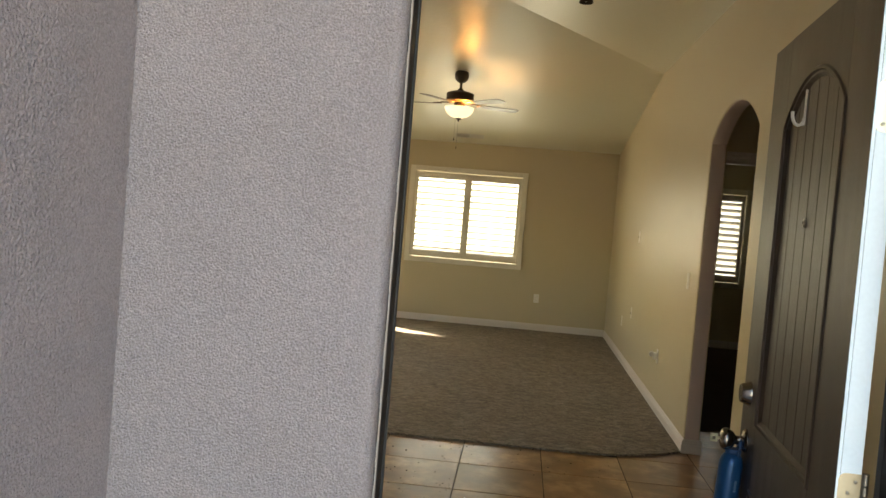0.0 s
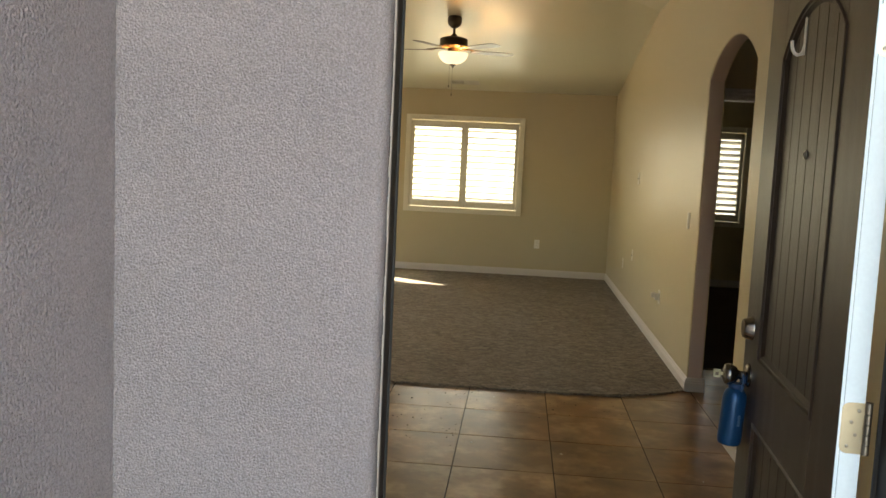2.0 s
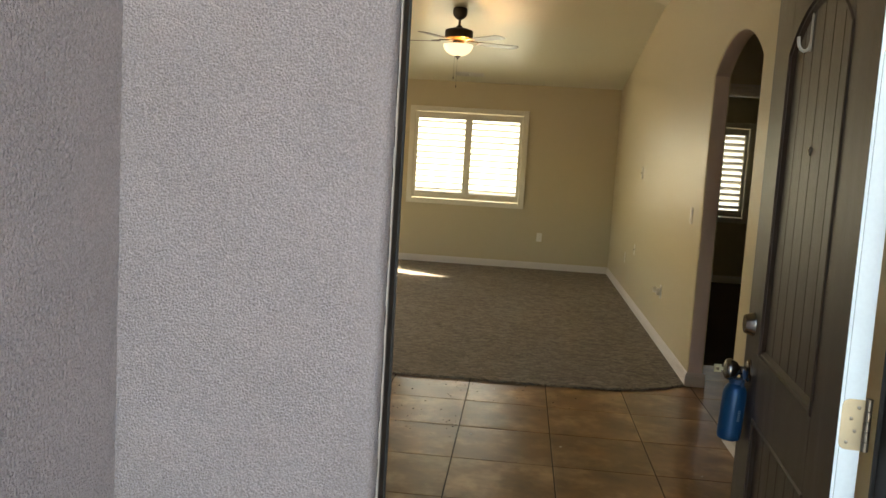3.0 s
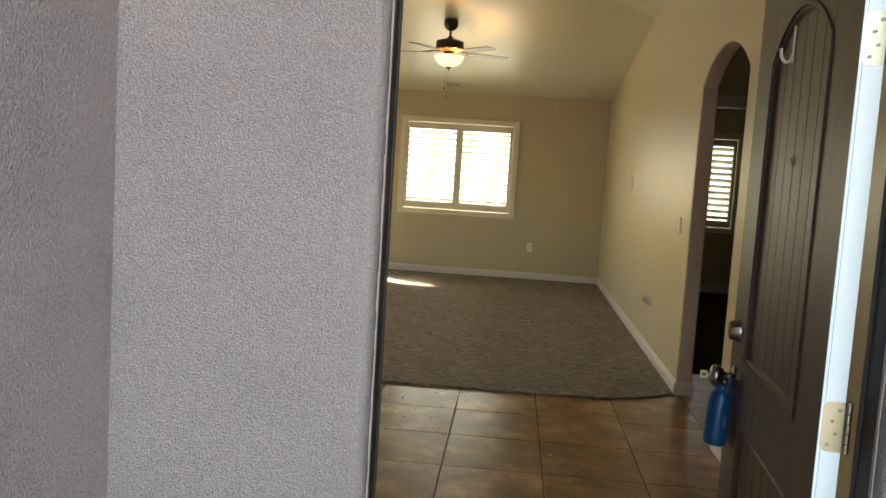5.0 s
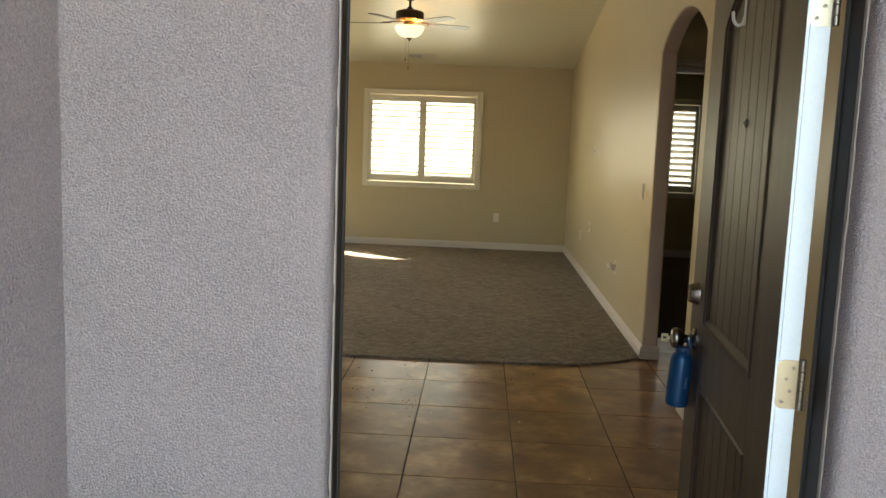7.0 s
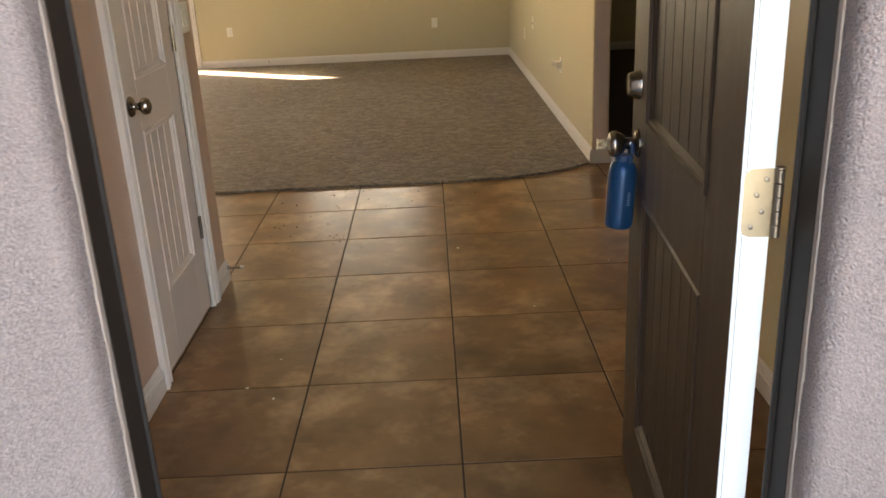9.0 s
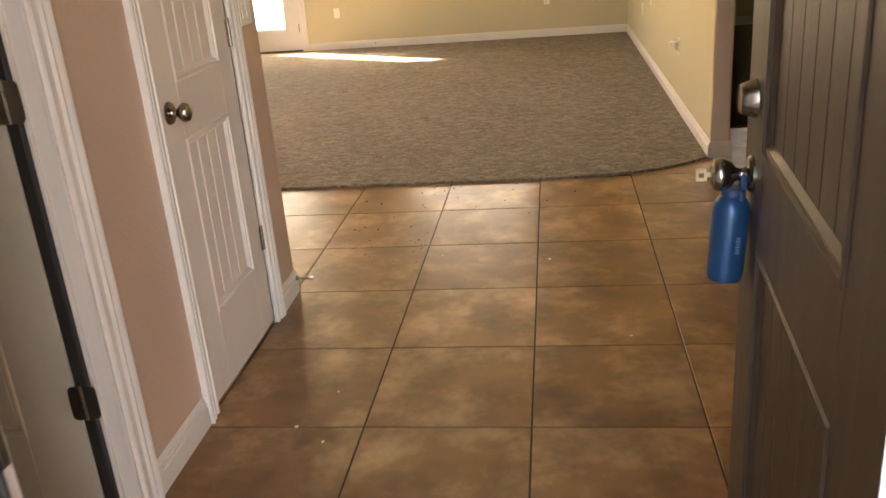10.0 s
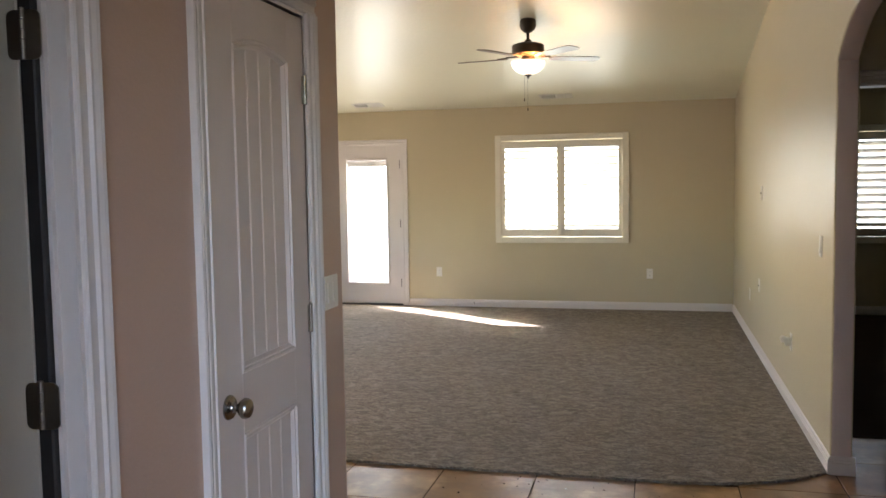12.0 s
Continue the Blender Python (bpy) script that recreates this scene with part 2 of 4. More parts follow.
def prism(bm, outline, axis, a, b):
    """An outline of (u, v) pairs, pushed from a to b along an axis; (u, v) are the other two axes in order."""
    def place(u, v, w):
        return {"x": (w, u, v), "y": (u, w, v), "z": (u, v, w)}[axis]
    lo = [bm.verts.new(place(u, v, a)) for u, v in outline]
    hi = [bm.verts.new(place(u, v, b)) for u, v in outline]
    bm.faces.new(lo)
    bm.faces.new(list(reversed(hi)))
    n = len(outline)
    for i in range(n):
        bm.faces.new((lo[(i + 1) % n], lo[i], hi[i], hi[(i + 1) % n]))
    bmesh.ops.recalc_face_normals(bm, faces=bm.faces[:])
    return bm


def lathe(bm, profile, seg=32, m=Matrix()):
    """Turns (radius, height) pairs round z."""
    rings = []
    for r, z in profile:
        if r < 1e-5:
            rings.append([bm.verts.new(m @ Vector((0, 0, z)))])
        else:
            rings.append([bm.verts.new(m @ Vector((r * math.cos(2 * math.pi * k / seg), r * math.sin(2 * math.pi * k / seg), z))) for k in range(seg)])
    for p, q in zip(rings, rings[1:]):
        for k in range(seg):
            j = (k + 1) % seg
            if len(p) == 1 and len(q) > 1:
                bm.faces.new((p[0], q[k], q[j]))
            elif len(q) == 1 and len(p) > 1:
                bm.faces.new((p[k], p[j], q[0]))
            elif len(p) > 1:
                bm.faces.new((p[k], p[j], q[j], q[k]))
    bmesh.ops.recalc_face_normals(bm, faces=bm.faces[:])
    return bm


def tube(bm, points, r, seg=8):
    """A round bar along points."""
    rings = []
    pts = [Vector(p) for p in points]
    for i, p in enumerate(pts):
        d = (pts[min(i + 1, len(pts) - 1)] - pts[max(i - 1, 0)]).normalized()
        q = d.to_track_quat("Z", "Y")
        rings.append([bm.verts.new(p + q @ Vector((r * math.cos(2 * math.pi * k / seg), r * math.sin(2 * math.pi * k / seg), 0))) for k in range(seg)])
    for a, b in zip(rings, rings[1:]):
        for k in range(seg):
            bm.faces.new((a[k], a[(k + 1) % seg], b[(k + 1) % seg], b[k]))
    bm.faces.new(rings[0])
    bm.faces.new(rings[-1])
    bmesh.ops.recalc_face_normals(bm, faces=bm.faces[:])
    return bm


def smooth(me, angle=35):
    for p in me.polygons:
        p.use_smooth = True
    me.set_sharp_from_angle(angle=radians(angle))


def part(name, bm, mat, parent=None, label="", soft=True):
    me = bpy.data.meshes.new(name)
    bm.to_mesh(me)
    bm.free()
    me.materials.append(mat)
    if soft:
        smooth(me)
    ob = new(name, me)
    ob.parent = parent
    if label:
        ob["label"] = label
    return ob


def structure(name, bm, mat, label, category):
    return tagged(part(name, bm, mat), label, category, kind="structure")


def thing(name, label, category, m=Matrix(), group="", kind=""):
    ob = new(name)
    ob.empty_display_size = 0.1
    ob.matrix_world = m
    return tagged(ob, label, category, group, kind)


def B():
    return bmesh.new()


# ---------------------------------------------------------------- the plan
RX, RX2 = 0.960, 1.068          # wall with the arch
BY = 6.330                      # back wall
LX = -0.985                     # hall wall with the closet
FY0, FY1 = -3.550, -3.390       # front wall, outside and inside
PX = -0.960                     # porch side wall
OX0, OX1 = -0.471, 0.440        # front door opening
DOOR_H = 2.035
ARCH_Y0, ARCH_Y1, ARCH_S, ARCH_T = -0.365, 0.776, 2.085, 2.29
CARPET_Y = 0.48


def ceil_z(x, y):
    return min(2.43 + 0.165 * (6.317 - y), 2.95 + 0.165 * (0.946 - x), 3.45)


# walls
b = B()
cy, hw = (ARCH_Y0 + ARCH_Y1) / 2, (ARCH_Y1 - ARCH_Y0) / 2
ar = (hw * hw + (ARCH_T - ARCH_S) ** 2) / (2 * (ARCH_T - ARCH_S))     # a flat round arch that meets its jambs at a corner
ae = math.asin(hw / ar)
arc = [(cy + ar * math.sin(a), ARCH_T - ar + ar * math.cos(a)) for a in [ae - 2 * ae * k / 32 for k in range(33)]]
prism(b, [(BY, 0), (BY, 3.06), (FY1, 3.06), (FY1, 0), (ARCH_Y0, 0)] + list(reversed(arc)) + [(ARCH_Y1, 0)], "x", RX, RX2)
rim = [e for e in b.edges if abs(e.verts[0].co.x - e.verts[1].co.x) < 1e-6
       and all(ARCH_Y0 - 0.001 < v.co.y < ARCH_Y1 + 0.001 and v.co.z < ARCH_T + 0.001 for v in e.verts) and max(v.co.z for v in e.verts) > 0.01]
bmesh.ops.bevel(b, geom=rim, offset=0.014, segments=4, affect="EDGES", profile=0.5)     # bullnose corner bead
east = structure("wall_east", b, M_WALL, "beige painted wall with an arched opening", "wall")
east.data.materials.append(M_ARCH_LIT)
for f in east.data.polygons:                    # paler inside the arch: doorway light put into the paint
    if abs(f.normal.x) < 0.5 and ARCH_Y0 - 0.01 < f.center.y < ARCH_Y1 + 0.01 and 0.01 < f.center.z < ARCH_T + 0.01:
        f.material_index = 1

b = B()
for x0, x1, z0, z1 in ((-5.0, -3.90, 0, 4.0), (-3.90, -2.96, 2.045, 4.0), (-2.96, -1.71, 0, 4.0), (-1.71, -0.28, 0, 0.87), (-1.71, -0.28, 2.02, 4.0), (-0.28, 1.55, 0, 4.0),
                       (1.55, 2.62, 0, 0.87), (1.55, 2.62, 2.02, 4.0), (2.62, 5.2, 0, 4.0)):
    box(b, x0, x1, BY, BY + 0.16, z0, z1)
structure("wall_north", b, M_WALL, "beige painted back wall with window and glazed door openings", "wall")

# the gap in this unseen wall is added only to let fill light in
b = B()
for y0, y1, z0, z1 in ((FY1, 2.10, 0, 4.0), (2.10, 4.50, 0, 0.90), (2.10, 4.50, 1.74, 4.0), (4.50, BY, 0, 4.0)):
    box(b, -5.0, -4.86, y0, y1, z0, z1)
structure("wall_west", b, M_WALL, "plain beige painted living room wall with an opening added for fill light", "wall")

# hall wall: its pink tint stands in for light from the porch
b = B()
LY0, LY1 = -3.215, -2.395
CY0, CY1 = -1.890, -1.272
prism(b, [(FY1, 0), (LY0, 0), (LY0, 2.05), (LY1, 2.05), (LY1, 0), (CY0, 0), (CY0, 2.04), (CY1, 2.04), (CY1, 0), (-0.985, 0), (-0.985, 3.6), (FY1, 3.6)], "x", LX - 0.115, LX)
structure("wall_hall", b, M_WALL_PORCHLIT, "tan painted hall wall with two white doors, porch light tint in its paint", "wall")

b = B()
box(b, -4.86, LX - 0.115, -1.100, -0.985, 0, 3.6)
structure("wall_south", b, M_WALL, "plain beige painted wall behind the hall closet", "wall")

# closet and side room shells
b = B()
box(b, -1.80, -1.70, -2.10, -1.10, 0, 2.6)
box(b, -1.70, LX - 0.115, -2.10, -2.02, 0, 2.6)
box(b, -3.2, -3.1, FY1, -2.10, 0, 2.6)
structure("wall_side_room", b, M_WALL, "plain painted wall of the side room", "wall")
b = B()
box(b, -3.2, LX, FY1, -1.1, 2.6, 2.7)
structure("ceiling_side_room", b, M_CEIL, "plain painted ceiling of the side room", "ceiling")

# front wall, outside face stucco and inside face paint
b = B()
for x0, x1, z0, z1 in ((-6.0, OX0 - 0.03, -0.12, 4.0), (OX0 - 0.03, OX1 + 0.03, DOOR_H + 0.045, 4.0), (OX1 + 0.03, 5.2, -0.12, 4.0)):
    box(b, x0, x1, FY0, FY1 - 0.02, z0, z1)
structure("wall_front", b, M_STUCCO, "grey stucco front wall beside the entrance", "wall")
b = B()
for x0, x1, z0, z1 in ((-3.2, OX0 - 0.03, 0, 3.6), (OX0 - 0.03, OX1 + 0.03, DOOR_H + 0.045, 3.6), (OX1 + 0.03, 5.2, 0, 3.6)):
    box(b, x0, x1, FY1 - 0.019, FY1, z0, z1)
structure("wall_front_inside", b, M_WALL, "beige painted inner face of the front wall", "wall")
b = B()
box(b, PX - 0.22, PX, -8.0, FY0 - 0.001, -0.12, 4.0)
structure("wall_porch", b, M_STUCCO_COARSE, "grey stucco porch side wall", "wall")
# unseen wall, added to keep side light off the porch and hall
b = B()
box(b, 1.95, 2.15, -6.6, FY0 - 0.001, -0.12, 4.0)
structure("wall_porch_blocker", b, M_STUCCO, "plain grey stucco wall, unseen, added to shade the porch", "wall")
# unseen slab overhead, added to hold back skylight on the stucco
b = B()
box(b, PX, 1.95, -4.5, FY0 - 0.001, 2.75, 2.95)
structure("porch_sky_blocker", b, M_STUCCO, "plain grey stucco slab, unseen, added to cut the overhead sky", "ceiling")
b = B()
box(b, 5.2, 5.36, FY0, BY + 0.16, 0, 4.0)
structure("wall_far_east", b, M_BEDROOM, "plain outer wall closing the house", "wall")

# rooms past the arch
b = B()
for x0, x1, z0, z1 in ((RX2, 1.15, 0, 2.55), (1.15, 1.97, 2.035, 2.55), (1.97, 5.2, 0, 2.55)):
    box(b, x0, x1, 1.43, 1.545, z0, z1)
structure("wall_bedroom_south", b, M_WALL, "beige painted wall with a cased bedroom doorway", "wall")
b = B()
box(b, 2.3, 2.42, -3.39, 1.43, 0, 2.55)
structure("wall_passage", b, M_WALL, "plain beige painted wall of the passage", "wall")
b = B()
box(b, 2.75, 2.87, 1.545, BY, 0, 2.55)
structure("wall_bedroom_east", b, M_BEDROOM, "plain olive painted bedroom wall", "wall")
b = B()
box(b, RX2 + 0.001, 5.2, FY1, BY, 2.50, 2.60)
structure("ceiling_passage", b, M_CEIL, "plain painted ceiling past the arch", "ceiling")
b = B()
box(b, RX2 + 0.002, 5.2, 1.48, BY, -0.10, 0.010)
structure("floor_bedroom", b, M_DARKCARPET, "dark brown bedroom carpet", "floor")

# ceiling of hall and living room: two sloping planes that meet in a diagonal
b = B()
for ring in (((1.0, 6.40), (-5.0, 6.40), (-5.0, 0.1355), (-2.084, 0.1355), (1.0, 3.2195)),
             ((1.0, 3.2195), (-2.084, 0.1355), (-2.084, FY1 - 0.01), (1.0, FY1 - 0.01)),
             ((-5.0, 0.1355), (-5.0, FY1 - 0.01), (-2.084, FY1 - 0.01), (-2.084, 0.1355))):
    b.faces.new([b.verts.new((x, y, ceil_z(x, y))) for x, y in ring])
bmesh.ops.remove_doubles(b, verts=b.verts, dist=0.001)
bmesh.ops.recalc_face_normals(b, faces=b.faces[:])
bmesh.ops.solidify(b, geom=b.faces[:], thickness=0.08 if b.faces[:][0].normal.z < 0 else -0.08)
tagged(part("ceiling", b, M_CEIL, soft=False), "cream glossy textured vaulted ceiling", "ceiling", kind="structure")
b = B()
box(b, -6.0, 5.4, FY0 - 0.6, BY + 0.8, 4.0, 4.15)
structure("roof", b, M_CONCRETE, "plain flat roof over the house", "roof")

# ground outside
b = B()
box(b, -400, 400, -400, 400, -0.30, -0.20)
structure("ground", b, M_GROUND, "pale sandy ground round the house", "ground")
b = B()
box(b, PX, 4.2, -7.0, FY0 - 0.002, -0.20, -0.10, 0.01)
structure("porch_slab", b, M_CONCRETE, "grey concrete porch slab before the door", "pavement")
b = B()
box(b, -6.0, 5.2, FY0, BY + 0.16, -0.2, -0.102)
structure("foundation", b, M_CONCRETE, "grey concrete house slab", "floor")

# pale wall behind the house, added to tame the glare through the louvers
b = B()
box(b, -14, 14, 10.0, 10.2, -0.21, 2.35, 0.01)
box(b, -14, 14, 9.97, 10.23, 2.35, 2.42, 0.01)
structure("yard_glare_screen", b, M_YARD, "pale rendered wall added behind the house to dim the window view", "yard wall")

# unseen slab on posts along the back wall, added to shade the louvers
b = B()
box(b, -4.1, 5.2, BY + 0.17, 8.30, 2.62, 2.74, 0.01)
for x in (-4.0, 0.6, 5.0):
    box(b, x - 0.06, x + 0.06, 8.10, 8.22, -0.21, 2.63)
structure("louver_sun_blocker", b, M_YARD, "plain pale slab, unseen, added to shade the back windows", "patio cover")

# carpet with its cut edge, bowed beside the arch
b = B()
edge = [(-4.86, 0.47), (-2.0, 0.47), (-1.0, 0.475), (-0.3, 0.475), (0.2, 0.48), (0.45, 0.515), (0.62, 0.565), (0.78, 0.64), (0.88, 0.72), (RX, 0.79)]
fine = []
for (xa, ya), (xb, yb) in zip(edge, edge[1:]):
    n = max(1, int((xb - xa) / 0.03))
    fine += [(xa + (xb - xa) * k / n, ya + (yb - ya) * k / n + random.uniform(-0.004, 0.004)) for k in range(n)]
fine.append(edge[-1])
prism(b, fine + [(RX, BY), (-4.86, BY)], "z", -0.10, 0.014)
structure("floor_carpet", b, M_CARPET, "brown cut-pile carpet ending at the tile", "carpet")

# ---------------------------------------------------------------- trim: baseboards and casings
BASE = [(0, 0), (0.0135, 0), (0.0135, 0.060), (0.010, 0.062), (0.010, 0.066), (0.0125, 0.068), (0.0125, 0.074), (0.008, 0.077), (0.008, 0.084), (0.004, 0.092), (0, 0.096)]
CASE = [(0, 0), (0.010, 0), (0.014, 0.004), (0.014, 0.011), (0.0095, 0.014), (0.0105, 0.030), (0.0175, 0.036), (0.0175, 0.043), (0.0145, 0.046), (0.020, 0.056), (0.022, 0.064), (0.019, 0.069), (0, 0.070)]


def flat(name, bm, mat, label, category):
    return tagged(part(name, bm, mat, soft=False), label, category, kind="structure")


def run(bm, profile, p0, p1, out, up):
    """Pushes a (depth, rise) profile from p0 to p1; out is the way that depth goes, up the way that rise goes."""
    p0, p1, out, up = Vector(p0), Vector(p1), Vector(out), Vector(up)
    rings = [[bm.verts.new(p + out * d + up * r) for d, r in profile] for p in (p0, p1)]
    n = len(profile)
    bm.faces.new(rings[0])
    bm.faces.new(list(reversed(rings[1])))
    for i in range(n):
        bm.faces.new((rings[0][(i + 1) % n], rings[0][i], rings[1][i], rings[1][(i + 1) % n]))
    bmesh.ops.recalc_face_normals(bm, faces=bm.faces[:])


def baseboard(p0, p1, out, z=0.002):
    b = B()
    run(b, BASE, (*p0, z), (*p1, z), (*out, 0), (0, 0, 1))
    flat("baseboard", b, M_TRIM, "white painted baseboard with a stepped top", "baseboard")


baseboard((RX, ARCH_Y1 - 0.013), (RX, BY), (-1, 0), 0.006)
baseboard((RX, FY1), (RX, ARCH_Y0 + 0.013), (-1, 0))
baseboard((RX - 0.0005, ARCH_Y1), (RX2 + 0.013, ARCH_Y1), (0, -1))
baseboard((RX - 0.0005, ARCH_Y0), (RX2 + 0.013, ARCH_Y0), (0, 1))
baseboard((-2.885, BY), (RX - 0.013, BY), (0, -1), 0.006)
baseboard((-4.86, BY), (-3.975, BY), (0, -1), 0.006)
baseboard((-4.86, -0.985), (-4.86, BY), (1, 0), 0.006)
baseboard((LX, CY1 + 0.082), (LX, -0.985 + 0.013), (1, 0))
baseboard((LX, LY1 + 0.082), (LX, CY0 - 0.082), (1, 0))
baseboard((-4.847, -0.985), (LX + 0.0005, -0.985), (0, 1))
baseboard((LX, FY1), (LX, LY0 - 0.082), (1, 0))
baseboard((OX1 + 0.10, FY1), (RX - 0.013, FY1), (0, 1))
baseboard((LX + 0.013, FY1), (OX0 - 0.10, FY1), (0, 1))
baseboard((RX2, ARCH_Y1 - 0.013), (RX2, 1.43), (1, 0))
baseboard((2.3, FY1), (2.3, 1.43), (-1, 0))
baseboard((RX2, BY), (2.75, BY), (0, -1), 0.008)
baseboard((2.75, 1.545), (2.75, BY - 0.013), (-1, 0), 0.008)
baseboard((2.04, 1.43), (2.287, 1.43), (0, -1))


def casing(axis, face, a0, a1, top, out, label, z0=0.0):
    """Legs and a head of moulded casing round an opening from a0 to a1 on the wall plane axis = face."""
    def pt(a, z):
        return (face, a, z) if axis == "x" else (a, face, z)
    o = (out, 0, 0) if axis == "x" else (0, out, 0)
    s = (0, 1, 0) if axis == "x" else (1, 0, 0)
    n = tuple(-v for v in s)
    b = B()
    g = 0.006
    run(b, CASE, pt(a0 - g, z0), pt(a0 - g, top + g), o, n)
    run(b, CASE, pt(a1 + g, z0), pt(a1 + g, top + g), o, s)
    run(b, CASE, pt(a0 - g - 0.070, top + g), pt(a1 + g + 0.070, top + g), o, (0, 0, 1))
    return flat("trim", b, M_TRIM, label, "door casing")


def jamb(axis, f0, f1, a0, a1, top, label, mat=None, t=0.014):
    """The boards that line an opening through a wall from f0 to f1."""
    b = B()
    for u0, u1, z0, z1 in ((a0 - 0.001, a0 + t, 0, top), (a1 - t, a1 + 0.001, 0, top), (a0 + t, a1 - t, top - t, top)):
        if axis == "x":
            box(b, f0, f1, u0, u1, z0, z1, 0.001)
        else:
            box(b, u0, u1, f0, f1, z0, z1, 0.001)
    return structure("trim", b, mat or M_TRIM, label, "door jamb")


casing("x", LX, CY0, CY1, 2.045, 1, "white moulded casing round the closet door")
jamb("x", LX - 0.114, LX + 0.002, CY0 - 0.012, CY1 + 0.012, 2.052, "white painted closet door jamb", t=0.012)
casing("x", LX, LY0, LY1, 2.045, 1, "white moulded casing round the open side door")
jamb("x", LX - 0.116, LX + 0.002, LY0 - 0.010, LY1 + 0.010, 2.052, "white painted side door jamb", t=0.016)
b = B()
box(b, LX - 0.075, LX - 0.040, LY1 - 0.018, LY1 - 0.005, 0, 2.03, 0.001)
structure("trim", b, M_TRIM, "white door stop strip on the side door jamb", "door stop")
casing("y", 1.43, 1.17, 1.95, 2.030, -1, "white moulded casing round the bedroom doorway")
jamb("y", 1.425, 1.550, 1.155, 1.965, 2.036, "white painted bedroom doorway jamb", t=0.016)
casing("y", BY, -3.895, -2.965, 2.005, -1, "cream moulded casing round the glazed back door")
jamb("y", BY - 0.002, BY + 0.158, -3.905, -2.955, 2.047, "cream painted back door jamb", t=0.03)
casing("y", FY1, OX0 - 0.03, OX1 + 0.03, 2.05, 1, "white moulded casing inside the front door")

# front door frame: dark outer part with a rubber seal, white inner part
b = B()
for x0, x1, z0, z1 in ((OX0 - 0.031, OX0, -0.02, DOOR_H), (OX1, OX1 + 0.031, -0.02, DOOR_H), (OX0 - 0.031, OX1 + 0.031, DOOR_H, DOOR_H + 0.046)):
    box(b, x0, x1, FY0 + 0.055, FY1 - 0.048, z0, z1, 0.002)
structure("door_frame_outer", b, M_DARKFRAME, "dark grey-brown painted front door frame", "door frame")
b = B()
for x0, x1, z0, z1 in ((OX0 - 0.031, OX0 - 0.018, -0.02, DOOR_H), (OX1 + 0.024, OX1 + 0.031, -0.02, DOOR_H), (OX0 - 0.031, OX1 + 0.031, DOOR_H + 0.004, DOOR_H + 0.046)):
    box(b, x0, x1, FY1 - 0.0475, FY1 + 0.002, z0, z1, 0.001)
structure("door_frame_inner", b, M_TRIM, "white painted inner part of the front door frame", "door frame")
b = B()
for x0, x1, z0, z1 in ((OX0 - 0.018, OX0 + 0.004, 0, DOOR_H - 0.002), (OX1 - 0.006, OX1 + 0.004, 0, DOOR_H - 0.002), (OX0 + 0.006, OX1 - 0.006, DOOR_H - 0.006, DOOR_H + 0.004)):
    box(b, x0, x1, FY1 - 0.0475, FY1 - 0.039, z0, z1, 0.002)
structure("weather_seal", b, M_BLACK, "black rubber weather seal in the front door frame", "seal")
b = B()
box(b, OX1 - 0.001, OX1 + 0.010, FY1 - 0.0385, FY1 - 0.030, 0, DOOR_H, 0.002)
structure("seal_strip", b, M_TRIM, "pale strip beside the black door seal", "seal")
b = B()
for x0, x1 in ((OX0 - 0.036, OX0 - 0.001), (OX1 + 0.001, OX1 + 0.036)):
    for k in range(60):
        z0 = -0.1 + k * 0.036
        w = random.uniform(0.000, 0.0022)
        s = -1 if x0 < 0 else 1
        xa = (x1 if s < 0 else x0)
        box(b, xa - 0.0022 - w / 2 if s < 0 else xa, xa if s < 0 else xa + 0.0022 + w / 2, FY0 + 0.046 - w, FY0 + 0.058, z0, z0 + 0.0362)
structure("caulk_bead", b, M_CAULK, "pale uneven caulk bead between stucco and door frame", "caulk")
# rounded stucco returns at the opening
b = B()
for xa, s in ((OX0 - 0.006, -1), (OX1 + 0.006, 1)):
    prof = [(xa, FY0 + 0.06), (xa, FY0 + 0.026)] + [(xa + s * 0.024 * (1 - math.cos(a)), FY0 + 0.026 - 0.0275 * math.sin(a)) for a in [math.pi / 2 * k / 8 for k in range(1, 9)]] + [(xa + s * 0.06, FY0 + 0.0006), (xa + s * 0.06, FY0 + 0.06)]
    prism(b, prof, "z", -0.12, DOOR_H + 0.05)
structure("stucco_return", b, M_STUCCO, "rounded grey stucco edge beside the front door frame", "wall")
b = B()
box(b, OX0 - 0.03, OX1 + 0.03, FY0 + 0.03, FY1 + 0.004, -0.10, 0.006, 0.004)
box(b, OX0, OX1, FY0 + 0.08, FY1 - 0.04, 0.006, 0.018, 0.004)
structure("threshold", b, M_BRONZE, "dark metal threshold under the front door", "threshold")

# ---------------------------------------------------------------- doors


def panel_loop(u0, u1, z0, zc, za, o, n=18):
    """A panel outline, drawn in by o: square foot and an arched head from corner height zc to apex za."""
    w = (u1 - u0) / 2
    pts = [(u0 + o, z0 + o), (u1 - o, z0 + o)]
    if za - zc < 0.004:
        return pts + [(u1 - o, zc - o), (u0 + o, zc - o)]
    r = (w * w + (za - zc) ** 2) / (2 * (za - zc))
    cz, uc = za - r, (u0 + u1) / 2
    end = math.asin((w - o) / (r - o))
    return pts + [(uc + (r - o) * math.sin(end - 2 * end * k / n), cz + (r - o) * math.cos(end - 2 * end * k / n)) for k in range(n + 1)]


